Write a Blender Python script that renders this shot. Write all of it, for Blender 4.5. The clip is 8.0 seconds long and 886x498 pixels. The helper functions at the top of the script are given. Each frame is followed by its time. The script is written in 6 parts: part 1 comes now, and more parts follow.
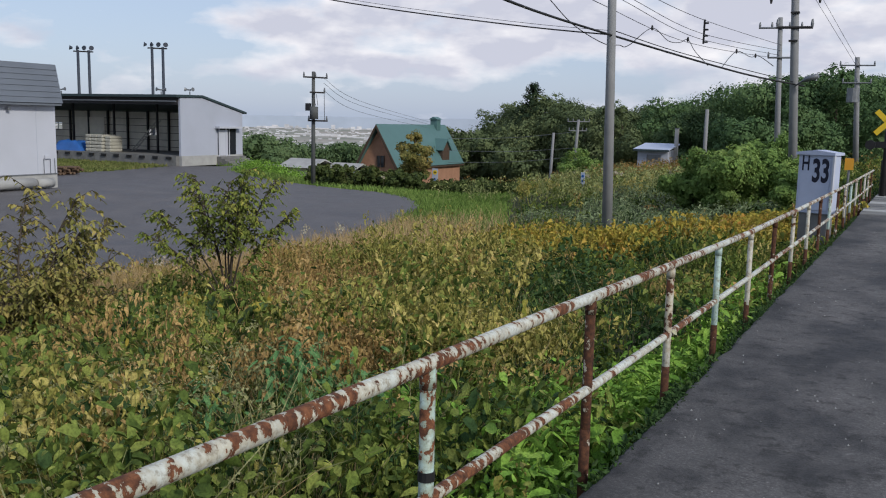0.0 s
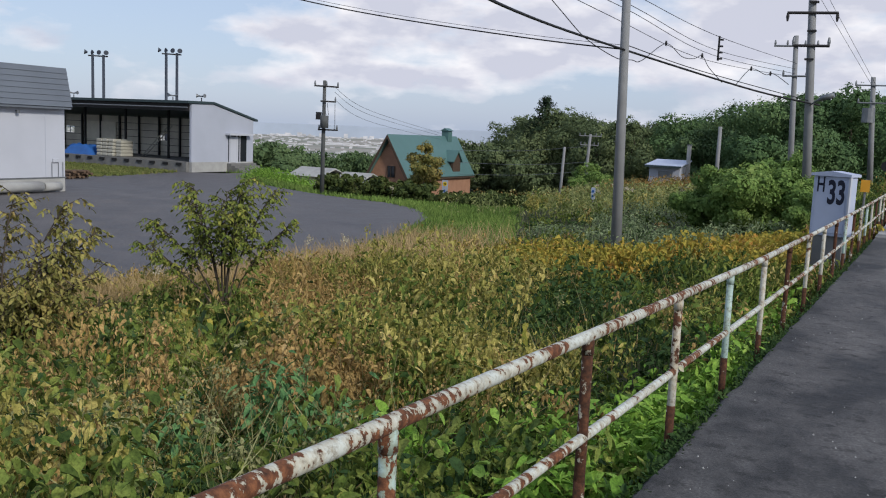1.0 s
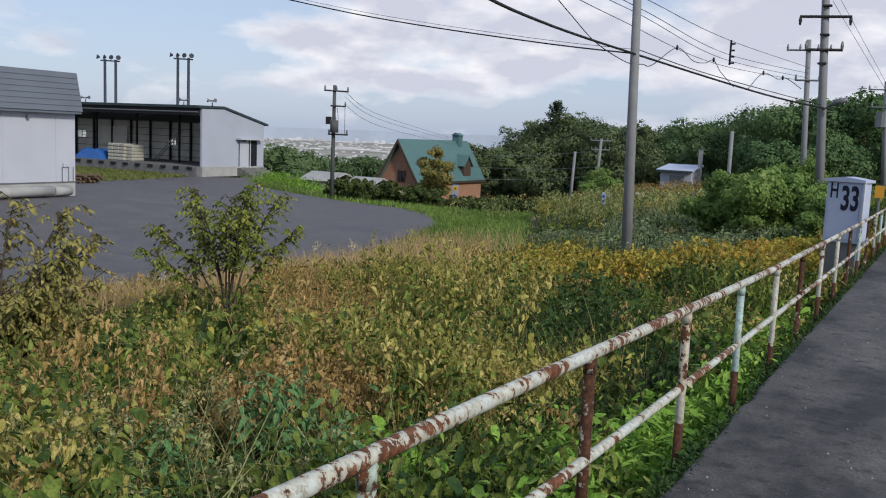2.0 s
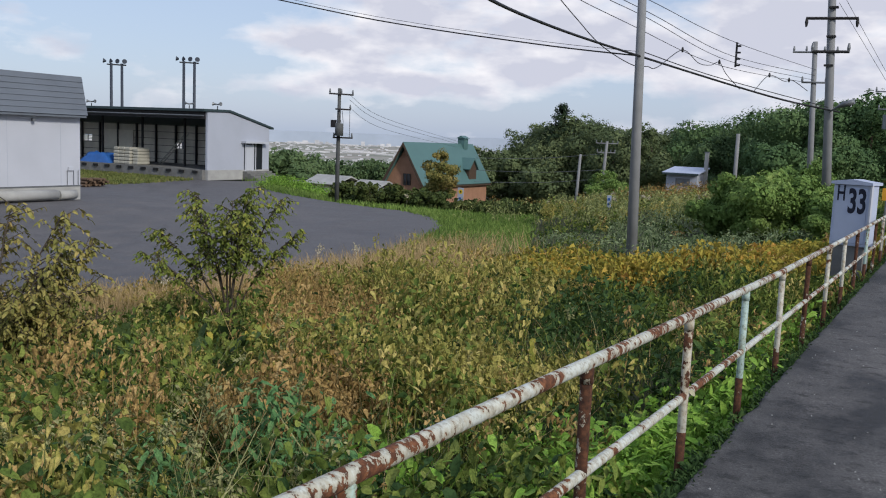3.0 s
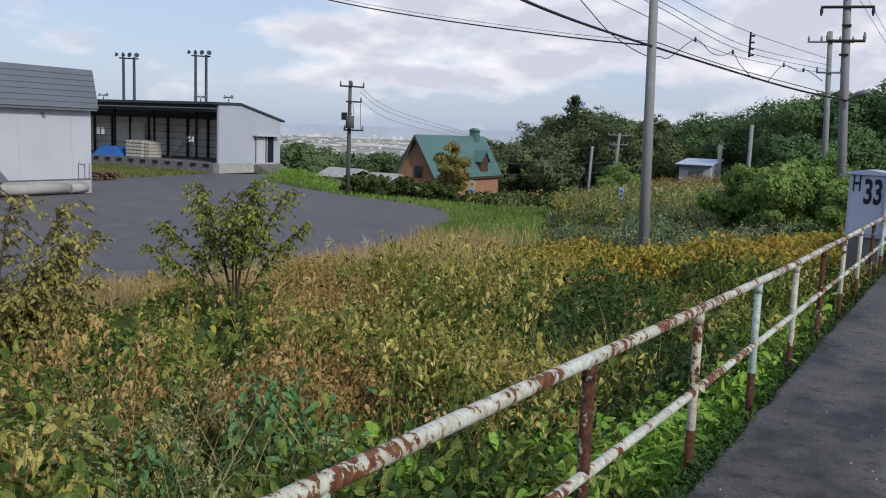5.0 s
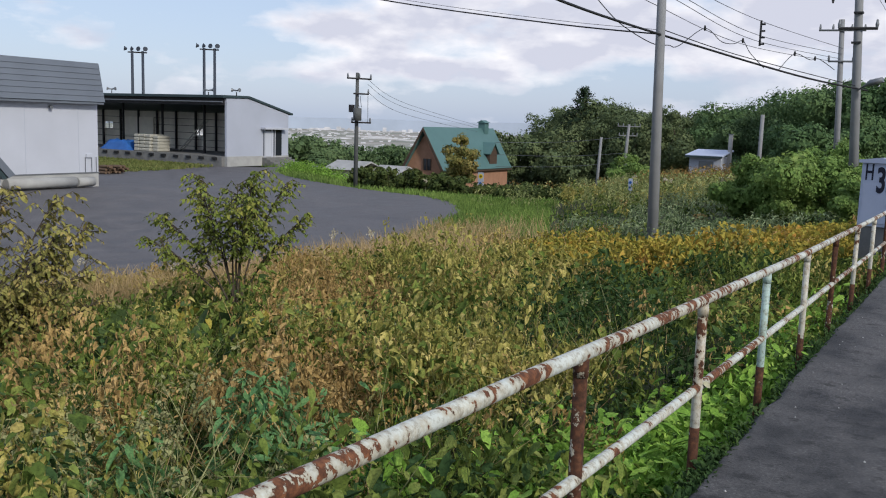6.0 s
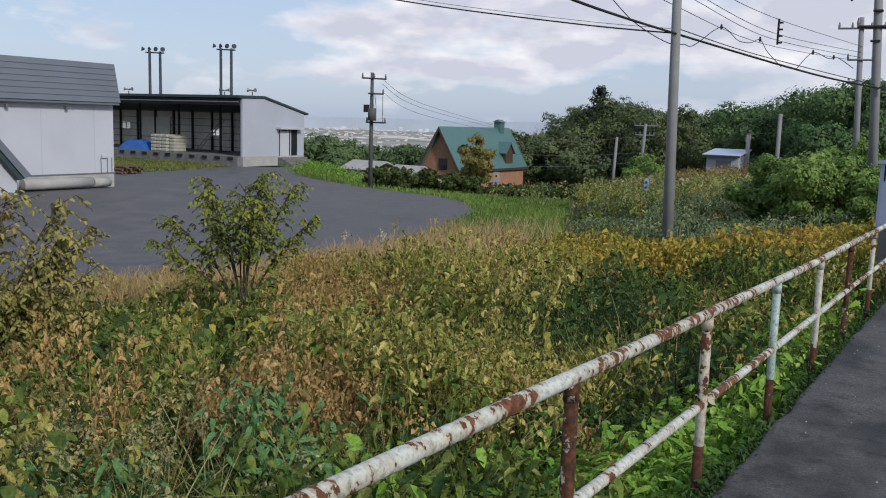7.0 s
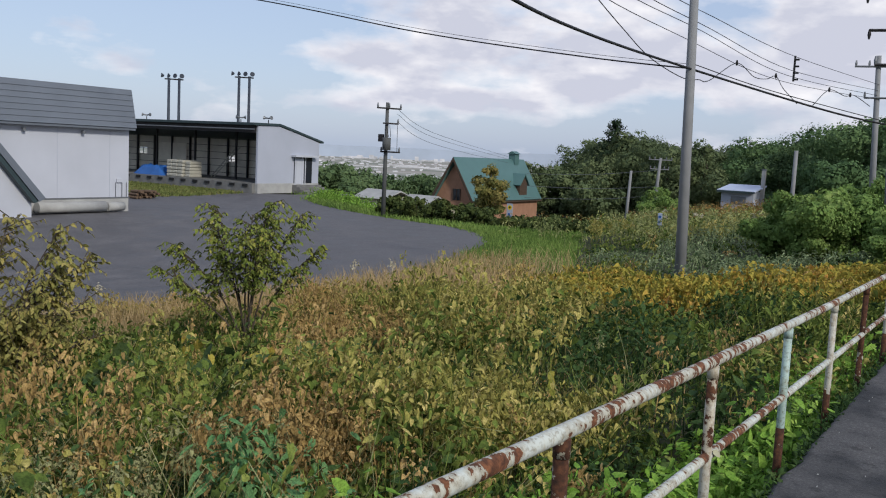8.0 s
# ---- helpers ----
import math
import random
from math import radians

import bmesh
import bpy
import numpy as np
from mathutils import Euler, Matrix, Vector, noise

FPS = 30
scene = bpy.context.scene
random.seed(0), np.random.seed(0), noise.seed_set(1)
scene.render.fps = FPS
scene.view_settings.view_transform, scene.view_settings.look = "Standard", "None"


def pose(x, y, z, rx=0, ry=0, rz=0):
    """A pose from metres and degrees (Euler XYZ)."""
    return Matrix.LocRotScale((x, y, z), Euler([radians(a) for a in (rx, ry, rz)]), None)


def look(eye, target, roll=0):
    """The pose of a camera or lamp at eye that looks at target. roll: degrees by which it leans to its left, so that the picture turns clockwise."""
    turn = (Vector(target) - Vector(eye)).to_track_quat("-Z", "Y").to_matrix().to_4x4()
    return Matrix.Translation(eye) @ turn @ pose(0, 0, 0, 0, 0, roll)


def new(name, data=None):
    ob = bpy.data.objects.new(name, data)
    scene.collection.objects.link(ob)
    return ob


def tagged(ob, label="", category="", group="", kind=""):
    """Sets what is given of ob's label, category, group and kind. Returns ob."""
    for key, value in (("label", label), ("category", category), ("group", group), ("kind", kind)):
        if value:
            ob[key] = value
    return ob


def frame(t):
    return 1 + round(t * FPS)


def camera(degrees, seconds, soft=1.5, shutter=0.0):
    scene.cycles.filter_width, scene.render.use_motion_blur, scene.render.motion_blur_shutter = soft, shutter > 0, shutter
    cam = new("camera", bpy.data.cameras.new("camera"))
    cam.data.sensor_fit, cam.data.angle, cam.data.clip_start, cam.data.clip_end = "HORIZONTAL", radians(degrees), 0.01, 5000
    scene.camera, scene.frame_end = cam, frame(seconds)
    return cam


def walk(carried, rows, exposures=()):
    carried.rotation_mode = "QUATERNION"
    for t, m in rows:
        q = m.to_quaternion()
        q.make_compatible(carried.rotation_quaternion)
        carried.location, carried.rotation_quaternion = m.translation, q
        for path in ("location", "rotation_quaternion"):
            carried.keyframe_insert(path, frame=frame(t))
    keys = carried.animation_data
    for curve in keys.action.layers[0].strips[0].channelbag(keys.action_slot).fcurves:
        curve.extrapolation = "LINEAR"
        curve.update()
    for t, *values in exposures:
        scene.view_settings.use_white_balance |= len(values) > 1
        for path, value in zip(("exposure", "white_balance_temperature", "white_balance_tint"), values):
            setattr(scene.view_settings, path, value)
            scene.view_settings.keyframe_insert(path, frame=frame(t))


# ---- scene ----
cam = camera(53.3, 8.0, soft=1.1)
PATH = [
    (0, (-0.545, 0.81, 1.463), (-1.459, 2.565, 1.176), 1.3),
    (0.5, (-0.601, 1.015, 1.471), (-1.522, 2.769, 1.196), 2.4),
    (1, (-0.63, 1.202, 1.486), (-1.566, 2.95, 1.223), 2.5),
    (1.5, (-0.648, 1.311, 1.5), (-1.597, 3.052, 1.242), 2.5),
    (3, (-0.665, 1.505, 1.499), (-1.636, 3.236, 1.251), 2.4),
    (3.5, (-0.67, 1.567, 1.489), (-1.648, 3.294, 1.24), 2.3),
    (4, (-0.674, 1.589, 1.487), (-1.658, 3.312, 1.234), 2.3),
    (4.5, (-0.679, 1.595, 1.488), (-1.667, 3.314, 1.23), 2.3),
    (6, (-0.716, 1.923, 1.424), (-1.727, 3.625, 1.142), 1.9),
    (6.5, (-0.722, 1.941, 1.443), (-1.748, 3.634, 1.155), 1.8),
    (7, (-0.704, 2.098, 1.462), (-1.747, 3.781, 1.177), 1.8),
    (7.5, (-0.722, 2.246, 1.461), (-1.777, 3.925, 1.197), 2.1),
    (8, (-0.722, 2.284, 1.479), (-1.797, 3.956, 1.26), 2.8),
]
walk(cam, [(t, look(eye, target, roll)) for t, eye, target, roll in PATH],
     [(0.0, -0.06), (1.0, -0.02), (4.5, -0.02), (5.3, 0.02), (6.0, 0.07), (6.5, 0.07), (7.0, -0.05), (8.0, -0.04)])

# ---------------------------------------------------------------- light
SUN_AZ, SUN_EL = radians(112), radians(32)      # clockwise from +y
world = bpy.data.worlds.new("sky")
scene.world = world
world.use_nodes = True
nt = world.node_tree
nt.nodes.clear()


def wn(kind, **kw):
    n = nt.nodes.new(kind)
    for k, v in kw.items():
        n.inputs[k].default_value = v
    return n


out = wn("ShaderNodeOutputWorld")
bg = wn("ShaderNodeBackground", Strength=0.105)
sky = nt.nodes.new("ShaderNodeTexSky")
sky.sky_type = "NISHITA"
sky.sun_disc = False
sky.sun_elevation, sky.sun_rotation = SUN_EL, SUN_AZ
sky.air_density, sky.dust_density, sky.ozone_density = 1.0, 1.2, 1.5
geo = nt.nodes.new("ShaderNodeTexCoord")
sep = nt.nodes.new("ShaderNodeSeparateXYZ")
nt.links.new(geo.outputs["Generated"], sep.inputs[0])


def sky_math(op, a, b=0.0):
    n = nt.nodes.new("ShaderNodeMath")
    n.operation = op
    for i, v in ((0, a), (1, b)):
        if isinstance(v, (int, float)):
            n.inputs[i].default_value = v
        else:
            nt.links.new(v, n.inputs[i])
    return n.outputs[0]


def sky_noise(lift, scale, detail, rough):
    """Cloud noise over bearing and height, flattened like cloud decks."""
    c = nt.nodes.new("ShaderNodeCombineXYZ")
    nt.links.new(bearing, c.inputs[0])
    nt.links.new(sky_math("MULTIPLY", sky_math("ADD", height, lift), 2.3), c.inputs[1])
    n = wn("ShaderNodeTexNoise", Scale=scale, Detail=detail, Roughness=rough)
    nt.links.new(c.outputs[0], n.inputs["Vector"])
    return n.outputs[0]


bearing = sky_math("ARCTAN2", sep.outputs[0], sep.outputs[1])
height = sky_math("ARCSINE", sep.outputs[2])
mass = sky_noise(0.0, 7.5, 10.0, 0.53)
# cloud banks and gaps: bearing, height, half width, half height, weight
for b0, h0, wb, wh, amount in ((-0.44, 0.125, 0.30, 0.075, 0.20), (-0.60, 0.105, 0.12, 0.04, 0.10), (-0.19, 0.12, 0.09, 0.05, 0.16), (-0.02, 0.12, 0.16, 0.08, 0.16),
                               (-0.72, 0.052, 0.09, 0.014, 0.13), (-0.56, 0.058, 0.10, 0.012, 0.12), (-0.80, 0.118, 0.16, 0.05, -0.14), (-0.60, 0.03, 0.6, 0.03, -0.10), (-0.27, 0.15, 0.06, 0.03, -0.16)):
    far_off = sky_math("ADD", sky_math("POWER", sky_math("DIVIDE", sky_math("SUBTRACT", bearing, b0), wb), 2.0), sky_math("POWER", sky_math("DIVIDE", sky_math("SUBTRACT", height, h0), wh), 2.0))
    mass = sky_math("ADD", mass, sky_math("MULTIPLY", sky_math("DIVIDE", 1.0, sky_math("ADD", 1.0, sky_math("MULTIPLY", far_off, far_off))), amount))
cov = nt.nodes.new("ShaderNodeValToRGB")
cov.color_ramp.elements[0].position, cov.color_ramp.elements[1].position = 0.51, 0.68
nt.links.new(mass, cov.inputs[0])
fine_mass = sky_noise(0.0, 10.0, 7.0, 0.5)
swell = sky_math("ADD", sky_math("MULTIPLY", sky_math("SUBTRACT", fine_mass, sky_noise(0.016, 10.0, 7.0, 0.5)), 1.7), 0.52)
swell = sky_math("SUBTRACT", swell, sky_math("MULTIPLY", sky_math("SUBTRACT", mass, 0.66), 1.3))
shade = nt.nodes.new("ShaderNodeValToRGB")
shade.color_ramp.elements[0].position, shade.color_ramp.elements[0].color = 0.32, (6.0, 6.2, 7.3, 1)
shade.color_ramp.elements[1].position, shade.color_ramp.elements[1].color = 0.82, (9.4, 9.3, 9.7, 1)
nt.links.new(swell, shade.inputs[0])
haze = nt.nodes.new("ShaderNodeMixRGB")
haze.inputs[0].default_value = 0.6
haze.inputs[2].default_value = (5.2, 6.25, 8.7, 1)
nt.links.new(sky.outputs[0], haze.inputs[1])
mixc = nt.nodes.new("ShaderNodeMixRGB")
nt.links.new(cov.outputs[0], mixc.inputs[0])
nt.links.new(haze.outputs[0], mixc.inputs[1])
nt.links.new(shade.outputs[0], mixc.inputs[2])
nt.links.new(mixc.outputs[0], bg.inputs[0])
nt.links.new(bg.outputs[0], out.inputs[0])

sun_data = bpy.data.lights.new("sun", "SUN")
sun_data.energy, sun_data.angle, sun_data.color = 2.6, radians(6), (1.0, 0.95, 0.86)
sun = new("sun", sun_data)
sun.matrix_world = look((60 * math.sin(SUN_AZ), 60 * math.cos(SUN_AZ), 60 * math.tan(SUN_EL)), (0, 0, 0))


# ---------------------------------------------------------------- materials
class Mat:
    """A node material that is put together step by step."""

    def __init__(self, name, rough=0.8, metal=0.0, spec=0.3):
        self.m = bpy.data.materials.new(name)
        self.m.use_nodes = True
        self.t = self.m.node_tree
        self.b = self.t.nodes["Principled BSDF"]
        self.b.inputs["Roughness"].default_value = rough
        self.b.inputs["Metallic"].default_value = metal
        self.b.inputs["Specular IOR Level"].default_value = spec
        self.co = self.t.nodes.new("ShaderNodeTexCoord")

    def noise(self, scale, detail=4.0, rough=0.55, stretch=None, world_space=True):
        n = self.t.nodes.new("ShaderNodeTexNoise")
        n.inputs["Scale"].default_value, n.inputs["Detail"].default_value, n.inputs["Roughness"].default_value = scale, detail, rough
        src = self.t.nodes.new("ShaderNodeNewGeometry").outputs["Position"] if world_space else self.co.outputs["Object"]
        if stretch:
            mp = self.t.nodes.new("ShaderNodeMapping")
            mp.inputs["Scale"].default_value = stretch
            self.t.links.new(src, mp.inputs[0])
            src = mp.outputs[0]
        self.t.links.new(src, n.inputs["Vector"])
        return n.outputs[0]

    def ramp(self, fac, stops):
        r = self.t.nodes.new("ShaderNodeValToRGB")
        els = r.color_ramp.elements
        while len(els) < len(stops):
            els.new(0.5)
        for e, (p, c) in zip(els, stops):
            e.position = p
            e.color = (*c, 1) if len(c) == 3 else c
        self.t.links.new(fac, r.inputs[0])
        return r.outputs[0]

    def mix(self, fac, a, b, kind="MIX"):
        m = self.t.nodes.new("ShaderNodeMixRGB")
        m.blend_type = kind
        for i, v in ((0, fac), (1, a), (2, b)):
            if isinstance(v, (int, float)):
                m.inputs[i].default_value = v
            elif isinstance(v, tuple):
                m.inputs[i].default_value = (*v, 1)
            else:
                self.t.links.new(v, m.inputs[i])
        return m.outputs[0]

    def math(self, op, a, b=0.0):
        m = self.t.nodes.new("ShaderNodeMath")
        m.operation = op
        for i, v in ((0, a), (1, b)):
            if isinstance(v, (int, float)):
                m.inputs[i].default_value = v
            else:
                self.t.links.new(v, m.inputs[i])
        return m.outputs[0]

    def island(self):
        return self.t.nodes.new("ShaderNodeNewGeometry").outputs["Random Per Island"]

    def colour(self, v):
        if isinstance(v, tuple):
            self.b.inputs["Base Color"].default_value = (*v, 1)
        else:
            self.t.links.new(v, self.b.inputs["Base Color"])
        return self

    def rough(self, v):
        self.t.links.new(v, self.b.inputs["Roughness"])
        return self

    def bump(self, h, strength=0.3, dist=0.01):
        n = self.t.nodes.new("ShaderNodeBump")
        n.inputs["Strength"].default_value, n.inputs["Distance"].default_value = strength, dist
        self.t.links.new(h, n.inputs["Height"])
        self.t.links.new(n.outputs[0], self.b.inputs["Normal"])
        return self


def plain(name, col, rough=0.7, metal=0.0, var=0.18, scale=3.0, fine=40.0, bump=0.15):
    """A painted or raw surface with cloudy stains and fine grain."""
    m = Mat(name, rough, metal)
    dark = tuple(c * (1 - var) for c in col)
    light = tuple(min(1.0, c * (1 + var * 0.6)) for c in col)
    a = m.ramp(m.noise(scale, 5), [(0.3, dark), (0.7, light)])
    g = m.noise(fine, 3)
    m.colour(m.mix(0.25, a, m.ramp(g, [(0.3, dark), (0.7, light)])))
    m.bump(g, bump, 0.004)
    return m.m


def foliage(name, stops, patch=0.6, patch_scale=0.5, dull=0.14, vary=0.35):
    """Leaf colours that vary leaf by leaf and in broad drifts; light shines through."""
    m = Mat(name, 0.75, 0.0, 0.12)
    wide_drift = m.math("MULTIPLY", m.math("SUBTRACT", m.noise(patch_scale, 3), 0.5), 2.0)
    close_drift = m.math("MULTIPLY", m.math("SUBTRACT", m.noise(5.0, 2), 0.5), 2.0)
    both = m.math("ADD", m.math("MULTIPLY", wide_drift, patch), m.math("MULTIPLY", close_drift, 0.45))
    f = m.math("ADD", m.math("ADD", m.math("MULTIPLY", m.island(), vary), 0.505 - vary / 2), both)
    col = m.ramp(f, stops)
    col = m.mix(dull, col, m.ramp(m.noise(25, 2), [(0.3, tuple(c * 0.45 for c in stops[0][1])), (0.7, stops[-1][1])]))
    col = m.mix(1.0, col, m.ramp(m.noise(75, 3, 0.6), [(0.33, (0.66, 0.64, 0.60)), (0.5, (1.05, 1.05, 1.05)), (0.7, (1.4, 1.36, 1.25))]), "MULTIPLY")
    m.colour(col)
    tr = m.t.nodes.new("ShaderNodeBsdfTranslucent")
    m.t.links.new(col, tr.inputs[0])
    mx = m.t.nodes.new("ShaderNodeMixShader")
    mx.inputs[0].default_value = 0.2
    m.t.links.new(m.b.outputs[0], mx.inputs[1])
    m.t.links.new(tr.outputs[0], mx.inputs[2])
    m.t.links.new(mx.outputs[0], m.t.nodes["Material Output"].inputs[0])
    return m.m


def asphalt(name, base, blotch=0.5, bump=0.5):
    """Worn asphalt: stone grit, broad worn lanes, dark damp stains and pale scuffs."""
    m = Mat(name, 0.85, 0.0, 0.3)
    k = lambda f: tuple(c * f for c in base)
    big = m.ramp(m.noise(0.4, 6, 0.6), [(0.3, k(0.72)), (0.7, k(1.25))])
    grit = m.noise(70, 4, 0.8)
    col = m.mix(0.75, big, m.ramp(grit, [(0.30, k(0.35)), (0.55, base), (0.72, k(2.1))]))
    stain = m.ramp(m.noise(1.5, 8, 0.66, (1, 0.55, 1)), [(0.40, (1 - blotch,) * 3), (0.52, (1, 1, 1)), (0.66, (1 + blotch * 0.7,) * 3)])
    col = m.mix(1.0, col, stain, "MULTIPLY")
    patch = m.ramp(m.noise(7, 6, 0.7), [(0.36, (1 - blotch * 0.7,) * 3), (0.47, (1, 1, 1)), (0.63, (1, 1, 1)), (0.70, (1 + blotch * 0.8,) * 3)])
    m.colour(m.mix(1.0, col, patch, "MULTIPLY"))
    m.rough(m.ramp(m.noise(1.5, 8, 0.66, (1, 0.55, 1)), [(0.4, (0.6,) * 3), (0.6, (0.92,) * 3)]))
    m.bump(m.math("ADD", grit, m.math("MULTIPLY", m.noise(9, 5, 0.7), 1.5)), bump, 0.006)
    return m.m


def peeling(name, paint, holes=0.52, dark=1.0):
    """Old paint, flaked off down to brown rust in ragged patches and cracks across the pipe."""
    m = Mat(name, 0.55, 0.0, 0.4)
    flake = m.math("ADD", m.math("MULTIPLY", m.noise(3.1, 3, 0.5), 0.5), m.math("MULTIPLY", m.noise(19, 6, 0.62, (1, 1.3, 1)), 0.5))
    mask = m.ramp(flake, [(holes - 0.004, (1, 1, 1)), (holes + 0.004, (0, 0, 0))])
    rust = m.ramp(m.noise(45, 5, 0.65), [(p, tuple(c * dark for c in col)) for p, col in ((0.3, (0.035, 0.016, 0.009)), (0.5, (0.12, 0.045, 0.02)), (0.72, (0.26, 0.105, 0.045)))])
    coat = m.ramp(m.noise(5, 5), [(0.3, tuple(c * 0.78 for c in paint)), (0.7, paint)])
    grime = m.ramp(m.noise(55, 5, 0.7), [(0.36, (0.45, 0.38, 0.3)), (0.5, (1, 1, 1))])
    stain = m.ramp(flake, [(holes - 0.09, (1, 1, 1)), (holes - 0.015, (0.72, 0.60, 0.46))])
    coat = m.mix(0.75, coat, m.mix(1.0, m.mix(1.0, coat, grime, "MULTIPLY"), stain, "MULTIPLY"))
    m.colour(m.mix(mask, rust, coat))
    m.rough(m.ramp(mask, [(0.0, (0.9,) * 3), (1.0, (0.5,) * 3)]))
    m.bump(mask, 0.6, 0.003)
    return m.m


M = {}
M["asphalt_path"] = asphalt("path_asphalt", (0.092, 0.089, 0.088), 0.7, 1.0)
M["asphalt_lot"] = asphalt("lot_asphalt", (0.126, 0.121, 0.125), 0.26, 0.15)
g = Mat("land", 0.95)
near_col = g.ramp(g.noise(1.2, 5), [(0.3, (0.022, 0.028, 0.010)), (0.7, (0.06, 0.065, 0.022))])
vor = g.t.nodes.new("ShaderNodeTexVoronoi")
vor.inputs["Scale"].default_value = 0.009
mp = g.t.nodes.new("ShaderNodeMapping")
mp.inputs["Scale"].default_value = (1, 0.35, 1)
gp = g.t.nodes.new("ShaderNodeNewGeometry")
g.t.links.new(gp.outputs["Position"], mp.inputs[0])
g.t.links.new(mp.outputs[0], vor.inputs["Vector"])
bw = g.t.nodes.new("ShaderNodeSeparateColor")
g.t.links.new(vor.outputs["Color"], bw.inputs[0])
# Far fields in patchwork, paled so that distance haze sits in the colour.
hazy_far_col = g.ramp(bw.outputs[0], [(0.1, (0.17, 0.19, 0.14)), (0.4, (0.30, 0.27, 0.23)), (0.7, (0.19, 0.22, 0.16)), (0.95, (0.38, 0.34, 0.30))])
hazy_far_col = g.mix(0.3, hazy_far_col, g.ramp(g.noise(0.02, 6, 0.7), [(0.35, (0.16, 0.18, 0.15)), (0.65, (0.36, 0.33, 0.30))]))
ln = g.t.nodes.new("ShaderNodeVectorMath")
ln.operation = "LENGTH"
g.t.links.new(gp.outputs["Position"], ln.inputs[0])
g.colour(g.mix(g.math("MINIMUM", g.math("MAXIMUM", g.math("MULTIPLY", g.math("SUBTRACT", ln.outputs["Value"], 200.0), 0.004), 0.0), 1.0), near_col, hazy_far_col))
g.bump(g.noise(12, 4), 0.5, 0.02)
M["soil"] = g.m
M["concrete"] = plain("concrete", (0.36, 0.36, 0.35), 0.85, var=0.25, scale=1.2)
M["concrete_dark"] = plain("old_concrete", (0.17, 0.17, 0.165), 0.9, var=0.35, scale=2)
M["rail_paint"] = peeling("rail_paint", (0.60, 0.635, 0.58), 0.528)
M["post_white"] = peeling("post_paint", (0.50, 0.49, 0.42), 0.585, 0.6)
M["post_mint"] = peeling("post_mint_paint", (0.40, 0.53, 0.49), 0.575)
M["post_rust"] = peeling("post_rusty_paint", (0.5, 0.52, 0.47), 0.405, 0.5)
M["mast"] = plain("mast_steel", (0.045, 0.055, 0.075), 0.6, 0.2, var=0.2)
M["pole_dark"] = plain("dark_pole", (0.085, 0.09, 0.09), 0.8, var=0.2, scale=3)
M["log"] = plain("cut_wood", (0.13, 0.085, 0.055), 0.9, var=0.4, scale=5)
M["board"] = plain("beige_board", (0.74, 0.70, 0.60), 0.85, var=0.15, scale=1.5)
M["board_dull"] = plain("dry_leaf", (0.36, 0.35, 0.24), 0.85, var=0.2, scale=20)
M["pole"] = plain("pole_concrete", (0.22, 0.225, 0.23), 0.8, var=0.15, scale=2.5)
M["pole_wood"] = plain("pole_wood", (0.07, 0.06, 0.05), 0.85, var=0.3, scale=4)
M["steel"] = plain("galvanised_steel", (0.2, 0.21, 0.22), 0.5, 0.6, var=0.2)
M["black"] = plain("black_rubber", (0.015, 0.015, 0.016), 0.6, var=0.2)
M["white_wall"] = plain("white_siding", (0.455, 0.475, 0.53), 0.55, var=0.08, scale=0.5, bump=0.05)
M["white_wall2"] = plain("white_cladding", (0.39, 0.415, 0.485), 0.5, var=0.08, scale=0.4, bump=0.05)
M["slate"] = plain("grey_roof_sheet", (0.15, 0.17, 0.20), 0.5, 0.2, var=0.12, scale=0.6)
M["fascia"] = plain("dark_green_fascia", (0.035, 0.055, 0.06), 0.5, var=0.2)
M["interior"] = plain("interior_panel", (0.64, 0.60, 0.51), 0.85, var=0.25, scale=0.8)
M["dark_steel"] = plain("dark_steel", (0.035, 0.033, 0.034), 0.6, 0.3, var=0.2)
M["tarp"] = plain("blue_tarp", (0.03, 0.12, 0.38), 0.45, var=0.25, scale=2)
M["sack"] = plain("pale_sacks", (0.38, 0.37, 0.32), 0.8, var=0.15, scale=4)
M["roof_green"] = plain("green_roof", (0.085, 0.17, 0.165), 0.45, 0.1, var=0.1, scale=0.7)
M["brick"] = plain("orange_brick", (0.33, 0.18, 0.115), 0.85, var=0.2, scale=1.5, fine=9)
M["brown_wood"] = plain("brown_wood", (0.075, 0.05, 0.035), 0.7, var=0.25)
# Relay box white, with the blue-lilac of its shaded front put into the paint.
M["box_white"] = plain("box_paint", (0.42, 0.47, 0.60), 0.5, var=0.1, scale=2.0)
M["ink"] = plain("black_paint", (0.012, 0.014, 0.03), 0.6, var=0.1)
M["yellow"] = plain("yellow_paint", (0.72, 0.5, 0.03), 0.55, var=0.12)
M["orange"] = plain("orange_paint", (0.62, 0.30, 0.03), 0.55, var=0.12)
M["bark"] = plain("bark", (0.075, 0.06, 0.045), 0.9, var=0.4, scale=6, fine=60, bump=0.6)
M["stem"] = plain("dry_stems", (0.17, 0.15, 0.06), 0.8, var=0.4, scale=2)
g = Mat("window_glass", 0.08, 0.0, 0.6)
g.colour((0.02, 0.024, 0.03))
M["glass"] = g.m
M["far_white"] = plain("far_buildings", (0.56, 0.56, 0.58), 0.8, var=0.55, scale=0.02)
# Haze is put into the hills' colour: pale blue, close to the sky.
M["far_hill"] = plain("hazy_far_hills", (0.40, 0.46, 0.56), 0.95, var=0.1, scale=0.01)


